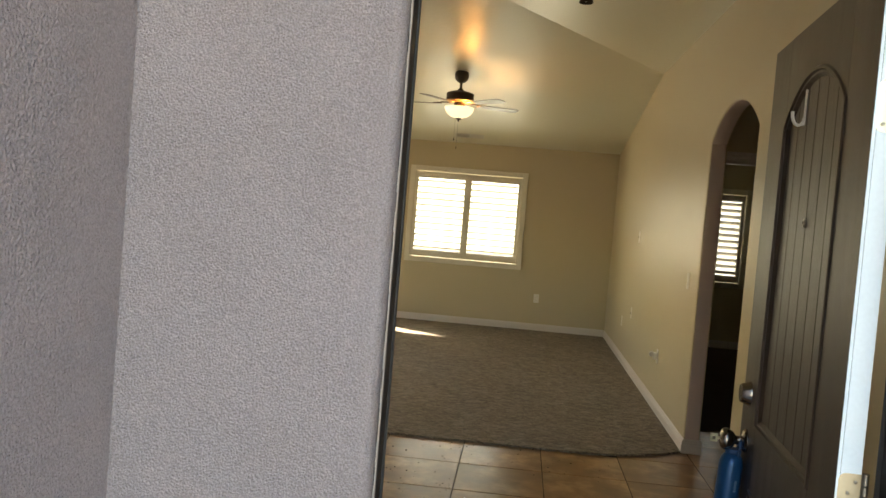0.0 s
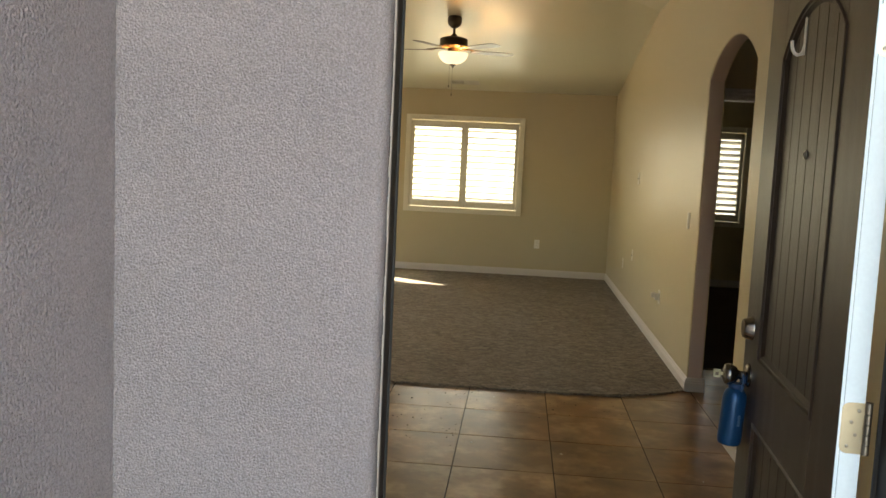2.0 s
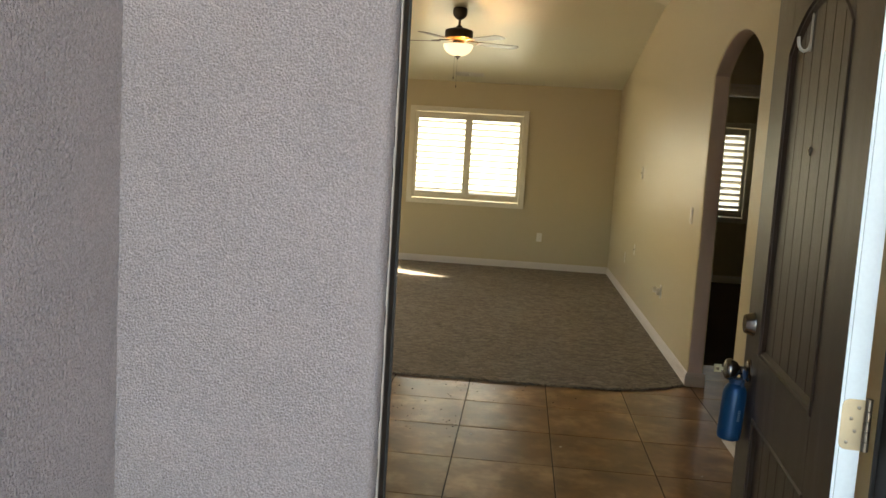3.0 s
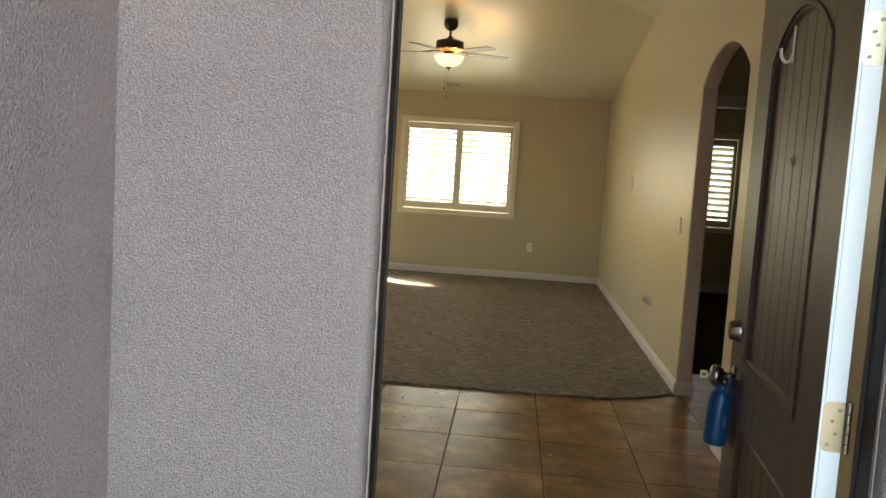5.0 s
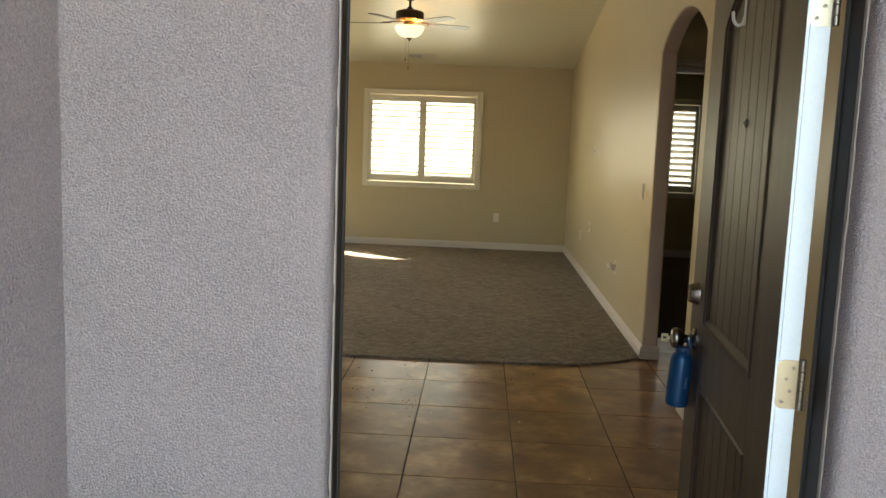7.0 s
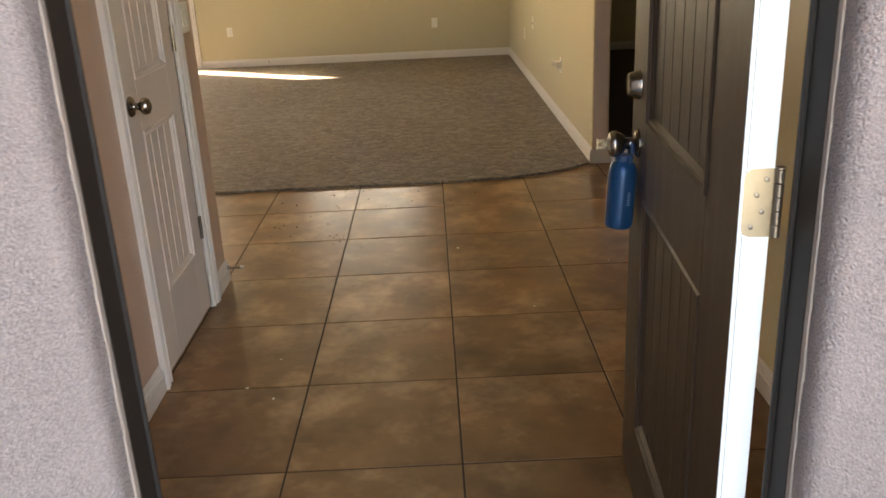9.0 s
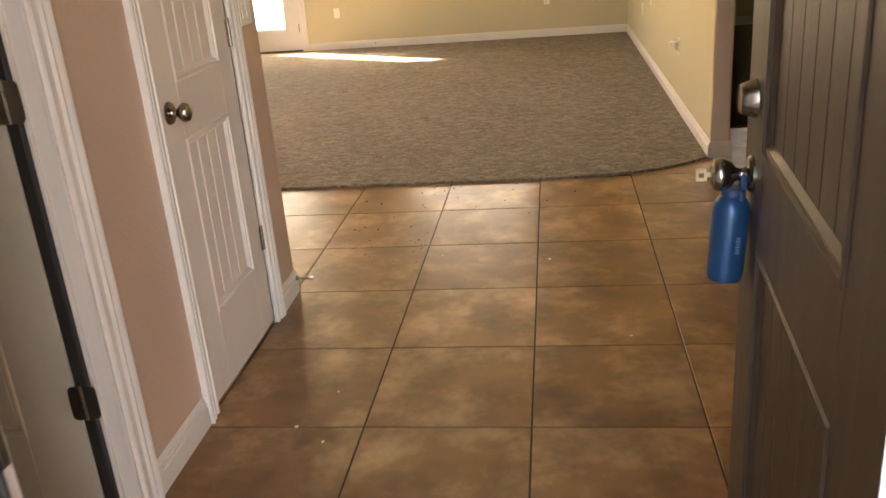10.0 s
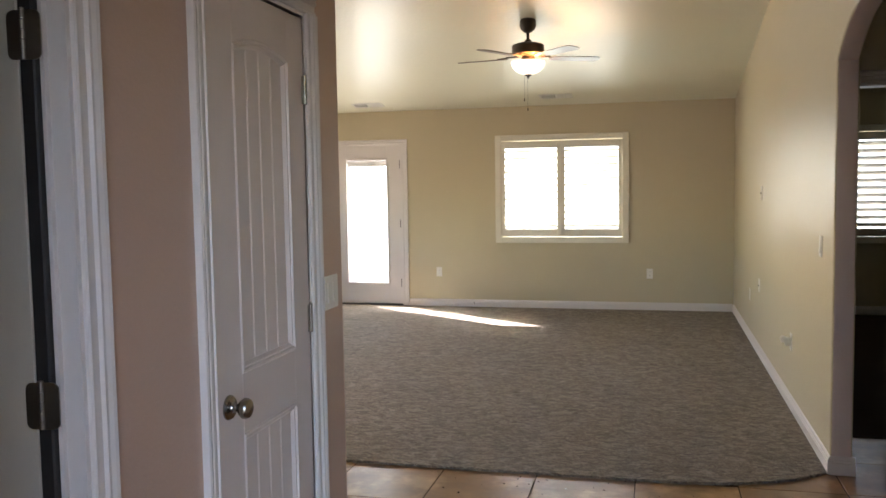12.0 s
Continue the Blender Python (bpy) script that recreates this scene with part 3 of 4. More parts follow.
def panel_door(root, w, h, t, panels, planks, mat, groove=0.0042):
    """Parts of a moulded two-panel plank door under root: local x across, y into the door, z up."""
    (lu0, lu1, lz0, lzc, lza), (u0, u1, z0, zc, za) = panels
    b = B()
    box(b, 0, u0, 0, t, 0, h, 0.0015)
    box(b, u1, w, 0, t, 0, h, 0.0015)
    box(b, u0, u1, 0, t, 0, lz0)
    box(b, u0, u1, 0, t, lza, z0)
    head = panel_loop(u0, u1, z0, zc, za, 0)[2:]
    prism(b, [(u0, h), (u1, h)] + head, "y", 0, t)
    part("door_leaf", b, mat, root)
    for q0, q1, a0, ac, aa in panels:
        b = B()
        for y, s in ((0, 1), (t, -1)):
            loops = [[(u, y + s * d, z) for u, z in panel_loop(q0, q1, a0, ac, aa, o)] for o, d in ((-0.005, -0.0004), (-0.001, -0.0042), (0.005, -0.0045), (0.008, 0.0015), (0.013, 0.002), (0.022, 0.0118), (0.030, 0.0122))]
            vs = [[b.verts.new(p) for p in lp] for lp in loops]
            for p, q in zip(vs, vs[1:]):
                for k in range(len(p)):
                    j = (k + 1) % len(p)
                    b.faces.new((p[k], p[j], q[j], q[k]))
        bmesh.ops.recalc_face_normals(b, faces=b.faces[:])
        part("panel_moulding", b, mat, root, soft=False)
        step = (q1 - q0 - 0.04) / planks
        for k in range(planks):
            b = B()
            x0 = q0 + 0.02 + k * step
            box(b, x0 + 0.0003, x0 + step - 0.0003, 0.0108, t - 0.0108, a0 + 0.012, aa + 0.001, groove)
            part("plank", b, mat, root)


def knob(root, u, z, y, mat, s=-1, name="door_knob", ball=0.0275, reach=0.060):
    """A round knob with rose and neck on a face; s is the way it stands out along local y."""
    m = Matrix.Translation((u, y, z)) @ Matrix.Rotation(radians(90 if s < 0 else -90), 4, "X")
    b = B()
    lathe(b, [(0, 0), (0.033, 0), (0.033, 0.004), (0.029, 0.009), (0.015, 0.012), (0.012, 0.016), (0.0115, 0.026), (0.014, 0.031), (0.022, 0.036), (ball, reach - 0.016),
              (ball * 0.99, reach - 0.008), (ball * 0.86, reach - 0.001), (ball * 0.5, reach + 0.004), (0, reach + 0.005)], 32, m)
    return part(name, b, mat, root, "brushed nickel round knob")


def hinge_leaf(bm, m, w=0.040, h=0.100, t=0.0025, r=0.014):
    """A round-cornered plate in the local xz plane, from x = 0 to w."""
    pts = [(0, -h / 2)]
    for cx, cz, a0 in ((w - r, -h / 2 + r, -90), (w - r, h / 2 - r, 0)):
        pts += [(cx + r * math.cos(radians(a0 + 15 * k)), cz + r * math.sin(radians(a0 + 15 * k))) for k in range(7)]
    pts += [(0, h / 2)]
    n0 = len(bm.verts)
    prism(bm, pts, "y", -t, 0)
    bm.verts.ensure_lookup_table()
    for v in bm.verts[n0:]:
        v.co = m @ v.co


def knuckle(bm, x, y, z, h=0.100, r=0.0065):
    for k in range(5):
        z0 = z - h / 2 + k * h / 5
        lathe(bm, [(0, 0.0004), (r - 0.0008, 0.0004), (r, 0.0012), (r, h / 5 - 0.0012), (r - 0.0008, h / 5 - 0.0004), (0, h / 5 - 0.0004)], 14, Matrix.Translation((x, y, z0)))
    lathe(bm, [(0, 0), (r * 1.05, 0), (r * 1.05, 0.003), (0, 0.005)], 14, Matrix.Translation((x, y, z + h / 2)))


def screw(bm, m, r=0.0035):
    lathe(bm, [(0, 0.0006), (r * 0.35, 0.0006), (r * 0.4, 0.0014), (r, 0.0008), (r, 0)], 12, m)


# the dark front door, open a little past square to the wall
FW, FH, FT = 0.908, 2.010, 0.044
FM = pose(0.4435, -2.486, 0.014, 0, 0, -94)
door_1 = thing("door_1", "dark brown two-panel front door, open, white hinge edge", "door", FM, kind="structure")
panel_door(door_1, FW, FH, FT, [(0.190, 0.728, 0.20, 0.788, 0.788), (0.190, 0.728, 0.965, 1.775, 1.885)], 6, M_DARKDOOR, 0.0022)
b = B()
box(b, FW - 0.0002, FW + 0.0018, 0.000, 0.0062, 0, FH, 0.0008)
box(b, FW - 0.0002, FW + 0.0014, 0.0070, FT, 0, FH, 0.0008)
part("hinge_edge", b, M_EDGE, door_1, "white painted hinge edge with a groove")
fk = knob(door_1, 0.092, 0.902, 0, M_NICKEL, ball=0.0305, reach=0.068)
b = B()
box(b, 0.0905, 0.0935, -0.080, -0.070, 0.8975, 0.9065, 0.0006)
for y0, y1, z0, z1 in ((-0.098, -0.0925, 0.890, 0.914), (-0.0835, -0.078, 0.890, 0.914), (-0.0925, -0.0835, 0.890, 0.897), (-0.0925, -0.0835, 0.905, 0.914)):
    box(b, 0.0900, 0.0940, y0, y1, z0, z1, 0.0012)
part("key", b, M_KEY, fk, "key with a pale square head")
knob(door_1, 0.092, 0.902, FT, M_NICKEL, s=1)
b = B()
lathe(b, [(0, 0), (0.034, 0), (0.0335, 0.004), (0.0265, 0.024), (0.0250, 0.0265), (0.0, 0.0268)], 32, Matrix.Translation((0.085, 0, 1.036)) @ Matrix.Rotation(radians(90), 4, "X"))
part("deadbolt", b, M_NICKEL, door_1, "tapered nickel deadbolt")
b = B()
lathe(b, [(0, 0), (0.011, 0), (0.011, 0.002), (0.0085, 0.0045), (0.0055, 0.005), (0.005, 0.002), (0, 0.002)], 20, Matrix.Translation((0.462, 0.0085, 1.520)) @ Matrix.Rotation(radians(90), 4, "X"))
part("peephole", b, M_HINGE, door_1, "small metal peephole")
for hz in (1.738, 1.004, 0.24):
    b = B()
    m = Matrix.Translation((FW + 0.0019, FT + 0.002, hz)) @ Matrix.Rotation(radians(-90), 4, "Z")
    hinge_leaf(b, m, w=0.042, h=0.098)
    hl = part("hinge", b, M_BRASS, door_1, "pale satin hinge plate with screws")
    b = B()
    knuckle(b, FW + 0.006, FT + 0.006, hz, 0.098)
    part("hinge_knuckle", b, M_HINGE, hl)
    for su, sz in ((0.012, 0.034), (0.024, 0.012), (0.016, -0.012), (0.029, -0.034)):
        b = B()
        screw(b, Matrix.Translation((FW + 0.0042, FT + 0.002 - su, hz + sz)) @ Matrix.Rotation(radians(90), 4, "Y"))
        part("screw", b, M_HINGE, hl)
    # frame-side plate
    b = B()
    box(b, OX1 + 0.0200, OX1 + 0.0238, FY1 - 0.030, FY1 + 0.002, hz - 0.035, hz + 0.063, 0.0008)
    structure("hinge_plate", b, M_HINGE, "metal hinge plate on the front door frame", "hinge")
# strike plates in the other side of the frame
for sz in (0.905, 1.045):
    b = B()
    for y0, y1, z0, z1 in ((-0.040, -0.030, -0.028, 0.028), (-0.014, -0.002, -0.028, 0.028), (-0.030, -0.014, 0.012, 0.028), (-0.030, -0.014, -0.028, -0.012)):
        box(b, OX0 - 0.0185, OX0 - 0.0162, FY1 + y0, FY1 + y1, sz + z0, sz + z1, 0.0004)
    structure("strike_plate", b, M_HINGE, "bronze strike plate in the front door frame", "strike plate")

# hook stuck on the front door
HM = FM @ Matrix.Translation((0.355, 0.0106, 1.762))
hook = thing("door_hook", "white plastic hook stuck on the dark front door", "hook", HM)
b = B()
box(b, -0.006, 0.006, -0.0035, 0.0, 0.0, 0.095, 0.0015)
part("backplate", b, M_PLASTIC, hook)
b = B()
arc = [(0, -0.002, 0.030), (0, -0.005, 0.014), (0, -0.012, 0.004), (0, -0.022, 0.001), (0, -0.032, 0.006), (0, -0.039, 0.018), (0, -0.042, 0.034), (0, -0.043, 0.048)]
tube(b, [(x, y * 0.72, z * 0.72) for x, y, z in arc], 0.0042, 10)
part("arm", b, M_PLASTIC, hook)

# blue bottle hung by its loop on the knob
KX, KY, KZ = (FM @ Vector((0.092, -0.022, 0.902)))
BM = Matrix.Translation((KX - 0.0185, KY + 0.004, 0.712)) @ Matrix.Rotation(radians(3), 4, "Y") @ Matrix.Rotation(radians(-4), 4, "Z")
bottle = thing("water_bottle", "blue metal water bottle hanging from the door knob", "bottle", BM)
b = B()
lathe(b, [(0, 0), (0.025, 0), (0.0305, 0.003), (0.0328, 0.010), (0.0335, 0.020), (0.0335, 0.130), (0.0325, 0.141), (0.0300, 0.150), (0.0255, 0.158), (0.020, 0.163), (0.0185, 0.165), (0, 0.165)], 40)
part("body", b, M_BOTTLE, bottle)
b = B()
lathe(b, [(0, 0.164), (0.0205, 0.164), (0.0215, 0.166), (0.0215, 0.174), (0.019, 0.178), (0, 0.179)], 28)
cap = part("cap", b, M_STRAP, bottle, "dark blue screw cap")
b = B()
pts = [(0.012, -0.016, 0.160)] + [(0.014, -0.017 + 0.0, 0.176)] + [(0.014, 0.020 * math.cos(radians(a)), 0.186 + 0.024 * math.sin(radians(a))) for a in range(200, -21, -20)] + [(0.014, 0.017, 0.176), (0.012, 0.016, 0.160)]
tube(b, pts, 0.0058, 8)
part("loop", b, M_STRAP, bottle, "blue carry loop")
for k in range(6):
    b = B()
    wz, half = 0.062 + 0.0056 * k, 6 if k % 2 else 8
    prism(b, [(0.0336 * math.cos(radians(a)), 0.0336 * math.sin(radians(a))) for a in range(-66 - half, -65 + half, 2)] + [(0.0339 * math.cos(radians(a)), 0.0339 * math.sin(radians(a))) for a in range(-66 + half, -67 - half, -2)], "z", wz, wz + 0.0036)
    part("mark", b, M_MARK, bottle, "small pale printed bar")

# white closet door
CM = pose(-0.988, CY0 + 0.003, 0.014, 0, 0, 90)
CW, CH, CT = CY1 - CY0 - 0.006, 2.018, 0.035
door_2 = thing("door_2", "white two-panel plank closet door, closed", "door", CM, kind="structure")
panel_door(door_2, CW, CH, CT, [(0.148, 0.492, 0.258, 0.818, 0.818), (0.148, 0.492, 0.992, 1.868, 1.896)], 4, M_WHITEDOOR)
ck = knob(door_2, 0.066, 0.916, 0, M_NICKEL)
b = B()
box(b, -0.0012, 0.0006, 0.004, 0.030, 0.888, 0.944)
part("latch_plate", b, M_HINGE, door_2)
for hz in (1.795, 1.068, 0.332):
    b = B()
    knuckle(b, CW + 0.003, -0.004, hz, 0.090, 0.0065)
    hl = part("hinge", b, M_NICKEL, door_2, "nickel hinge barrel")
    b = B()
    box(b, CW - 0.014, CW + 0.002, -0.0012, 0.0006, hz - 0.044, hz + 0.044, 0.0004)
    part("hinge_leaf", b, M_HINGE, hl)

# white side door, swung open into the side room
SW = 0.79
SM = pose(-1.067 - SW, LY1 - 0.036, 0.014, 0, 0, 0)
door_3 = thing("door_3", "cream panel side door standing open", "door", SM, kind="structure")
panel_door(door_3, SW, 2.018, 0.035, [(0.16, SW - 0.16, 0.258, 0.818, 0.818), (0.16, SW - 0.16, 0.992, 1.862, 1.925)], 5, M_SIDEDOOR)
knob(door_3, 0.066, 0.916, 0, M_NICKEL)
for hz in (1.781, 1.076, 0.349):
    b = B()
    m = Matrix.Translation((SW + 0.017, -0.003, hz)) @ Matrix.Rotation(radians(184), 4, "Z") @ Matrix.Scale(-1, 4, (0, 1, 0))
    hinge_leaf(b, m, w=0.033, h=0.092)
    m = Matrix.Translation((SW + 0.017, -0.003, hz)) @ Matrix.Rotation(radians(8), 4, "Z")
    hinge_leaf(b, m, w=0.036, h=0.092)
    bmesh.ops.recalc_face_normals(b, faces=b.faces[:])
    hl = part("hinge", b, M_HINGE, door_3, "dark bronze butt hinge")
    b = B()
    knuckle(b, SW + 0.017, -0.005, hz, 0.092, 0.0055)
    part("hinge_knuckle", b, M_HINGE, hl)
b = B()
box(b, -1.0665, -1.034, LY1 - 0.034, LY1 - 0.003, 0.004, 2.03, 0.003)
structure("weather_seal", b, M_BLACK, "black seal in the side door jamb", "seal")

# cream glazed back door
GM = pose(-3.872, BY + 0.030, 0.022, 0, 0, 0)
GW, GH = 0.884, 1.990
door_4 = thing("door_4", "cream back door with one tall bright pane", "door", GM, kind="structure")
gx0, gx1, gz0, gz1 = 0.165, 0.712, 0.262, 1.815
b = B()
for u0, u1, z0, z1 in ((0, gx0, 0, GH), (gx1, GW, 0, GH), (gx0, gx1, 0, gz0), (gx0, gx1, gz1, GH)):
    box(b, u0, u1, 0, 0.044, z0, z1, 0.0008)
part("door_leaf", b, M_TRIM, door_4)
b = B()
for u0, u1, z0, z1 in ((gx0 - 0.016, gx0 + 0.012, gz0 - 0.016, gz1 + 0.016), (gx1 - 0.012, gx1 + 0.016, gz0 - 0.016, gz1 + 0.016), (gx0 + 0.012, gx1 - 0.012, gz0 - 0.016, gz0 + 0.012), (gx0 + 0.012, gx1 - 0.012, gz1 - 0.012, gz1 + 0.016)):
    box(b, u0, u1, -0.010, 0.004, z0, z1, 0.003)
part("glazing_bead", b, M_TRIM, door_4)
b = B()
box(b, gx0, gx1, 0.020, 0.024, gz0, gz1)
pane = part("pane", b, M_GLASS, door_4)
pane.visible_shadow = False
for k in range(7):
    b = B()
    box(b, gx0 + 0.014, gx1 - 0.014, 0.006, 0.018, gz1 - 0.0245 - 0.010 * k, gz1 - 0.015 - 0.010 * k, 0.001)
    part("blind_slat", b, M_PLASTIC, door_4)
for hz in (1.75, 1.015, 0.27):
    b = B()
    knuckle(b, GW - 0.003, -0.010, hz, 0.098, 0.009)
    part("hinge", b, M_BRONZE, door_4, "dark bronze hinge barrel")
b = B()
box(b, -3.89, -2.97, BY - 0.010, BY + 0.12, 0.0, 0.030, 0.004)
structure("threshold", b, M_BLACK, "dark metal threshold under the back door", "threshold")

# ---------------------------------------------------------------- windows with plantation shutters


def shutter_window(name, x0, x1, z0, z1, label, tilt):
    """Trim, glass and two shutter panels in the back wall; x0 to z1 are the trim's outer edges."""
    w = thing(name, label, "window", Matrix.Translation(((x0 + x1) / 2, BY, z0)), kind="structure")
    hx, h = (x1 - x0) / 2, z1 - z0
    f, d = 0.068, 0.026
    b = B()
    for a0, a1, c0, c1 in ((-hx, -hx + f, 0, h), (hx - f, hx, 0, h), (-hx + f, hx - f, 0, f), (-hx + f, hx - f, h - f, h)):
        box(b, a0, a1, -d, 0.0, c0, c1, 0.004)
    part("window_frame", b, M_SHUTTER, w)
    b = B()
    for a0, a1, c0, c1 in ((-hx + f, -hx + f + 0.03, f, h - f), (hx - f - 0.03, hx - f, f, h - f), (-0.02, 0.02, f, h - f), (-hx + f + 0.03, hx - f - 0.03, f, f + 0.03), (-hx + f + 0.03, hx - f - 0.03, h - f - 0.03, h - f)):
        box(b, a0, a1, 0.11, 0.14, c0, c1, 0.002)
    part("sash", b, M_PLASTIC, w)
    b = B()
    box(b, -hx + f, hx - f, 0.123, 0.127, f, h - f)
    g = part("pane", b, M_GLASS, w)
    g.visible_shadow = False
    b = B()
    box(b, -0.013, 0.013, -0.0175, -0.0135, f + 0.012, h - f - 0.012, 0.0015)
    part("astragal", b, M_SHUTTER, w)
    gap = 0.008
    for p0, p1 in ((-hx + f + 0.004, -0.002), (0.002, hx - f - gap)):
        s, top, bot = 0.044, 0.085, 0.085
        y0, y1 = -0.014, 0.014
        c0, c1 = f + gap, h - f - gap
        b = B()
        box(b, p0, p0 + s, y0, y1, c0, c1, 0.003)
        box(b, p1 - s, p1, y0, y1, c0, c1, 0.003)
        box(b, p0 + s, p1 - s, y0, y1, c0, c0 + bot, 0.002)
        box(b, p0 + s, p1 - s, y0, y1, c1 - top, c1, 0.002)
        panel = part("shutter_panel", b, M_SHUTTER, w)
        n = round((c1 - top - c0 - bot) / 0.080)
        pitch = (c1 - top - c0 - bot) / n
        for k in range(n):
            b = B()
            m = Matrix.Translation((0, 0, c0 + bot + pitch * (k + 0.5))) @ Matrix.Rotation(radians(tilt), 4, "X")
            prof = [(0.043 * math.cos(radians(a)), 0.0066 * math.sin(radians(a))) for a in range(0, 360, 30)]
            prism(b, prof, "x", p0 + s + 0.001, p1 - s - 0.001)
            for v in b.verts:
                v.co = m @ v.co
            part("louver", b, M_SHUTTER, panel)
    return w


shutter_window("window_1", -1.782, -0.208, 0.800, 2.088, "white shuttered window with open louvers in bright daylight", -20)
shutter_window("window_2", 1.480, 2.690, 0.800, 2.088, "white shuttered bedroom window with open louvers", -32)

# ---------------------------------------------------------------- ceiling fan
FX, FYC = -0.965, 3.508
FZ = ceil_z(FX, FYC)
fan = thing("ceiling_fan", "bronze five-blade ceiling fan with a lit glass bowl", "ceiling fan", Matrix.Translation((FX, FYC, 0)))
b = B()
lathe(b, [(0, FZ + 0.02), (0.062, FZ + 0.02), (0.070, FZ - 0.015), (0.070, FZ - 0.050), (0.060, FZ - 0.078), (0.034, FZ - 0.100), (0.018, FZ - 0.108), (0, FZ - 0.108)], 36)
part("canopy", b, M_BRONZE, fan)
b = B()
lathe(b, [(0, FZ - 0.104), (0.0125, FZ - 0.104), (0.0125, 2.710), (0, 2.710)], 16)
part("downrod", b, M_BRONZE, fan)
b = B()
lathe(b, [(0, 2.732), (0.020, 2.732), (0.030, 2.720), (0.036, 2.710), (0.075, 2.704), (0.128, 2.688), (0.138, 2.678), (0.138, 2.616), (0.132, 2.608), (0.118, 2.604), (0.108, 2.594), (0.060, 2.588), (0, 2.588)], 48)
part("motor_housing", b, M_BRONZE, fan)
b = B()
lathe(b, [(0, 2.590), (0.052, 2.590), (0.058, 2.576), (0.058, 2.550), (0.044, 2.540), (0.030, 2.535), (0, 2.535)], 32)
part("light_fitter", b, M_BRONZE, fan)
b = B()
lathe(b, [(0.142, 2.548), (0.146, 2.542), (0.145, 2.528), (0.134, 2.500), (0.112, 2.472), (0.078, 2.450), (0.040, 2.439), (0.010, 2.436), (0.010, 2.439), (0.040, 2.443), (0.076, 2.454), (0.108, 2.475), (0.129, 2.502), (0.139, 2.528), (0.139, 2.548), (0.142, 2.548)], 48)
part("glass_bowl", b, M_BOWL, fan, "glowing frosted glass bowl")
b = B()
lathe(b, [(0, 2.542), (0.006, 2.542), (0.006, 2.438), (0.030, 2.436), (0.028, 2.428), (0.012, 2.420), (0.008, 2.412), (0.0095, 2.406), (0, 2.400)], 24)
part("finial", b, M_BRONZE, fan)
for k in range(5):
    turn = Matrix.Rotation(radians(170 + 72 * k), 4, "Z")
    b = B()
    lathe(b, [(0, -0.003), (0.026, -0.003), (0.026, 0.003), (0, 0.003)], 18, Matrix.Translation((0.215, 0, 2.586)))
    box(b, 0.085, 0.20, -0.010, 0.010, 2.586, 2.598, 0.003)
    box(b, 0.19, 0.275, -0.022, 0.022, 2.582, 2.587, 0.002)
    bmesh.ops.transform(b, matrix=turn, verts=b.verts)
    part("blade_iron", b, M_BRONZE, fan)
    b = B()
    out = [(0.20, -0.048), (0.24, -0.056), (0.56, -0.066)] + [(0.60 + 0.045 * math.sin(radians(a)), -0.066 * math.cos(radians(a))) for a in range(0, 181, 15)] + [(0.56, 0.066), (0.24, 0.056), (0.20, 0.048)]
    prism(b, out, "z", -0.003, 0.003)
    m = turn @ Matrix.Translation((0, 0, 2.578)) @ Matrix.Rotation(radians(-7), 4, "X")
    bmesh.ops.transform(b, matrix=m, verts=b.verts)
    part("blade", b, M_BLADE, fan, "brown wooden blade")
for px, py, z1 in ((-0.030, -0.02, 2.235), (0.002, -0.05, 2.150)):
    b = B()
    tube(b, [(px, py, 2.53), (px, py, z1)], 0.0013, 6)
    ch = part("pull_chain", b, M_HINGE, fan)
    b = B()
    lathe(b, [(0, z1 - 0.026), (0.004, z1 - 0.024), (0.0055, z1 - 0.012), (0.003, z1), (0, z1 + 0.002)], 12, Matrix.Translation((px, py, 0)))
    part("pull_bob", b, M_BRONZE, ch)
bulb = new("fan_bulb", bpy.data.lights.new("fan_bulb", "POINT"))
bulb.data.energy, bulb.data.color, bulb.data.shadow_soft_size = 1.3, (1.0, 0.46, 0.14), 0.03
bulb.location = (FX + 0.075, FYC - 0.03, 2.535)

# ---------------------------------------------------------------- small fixtures


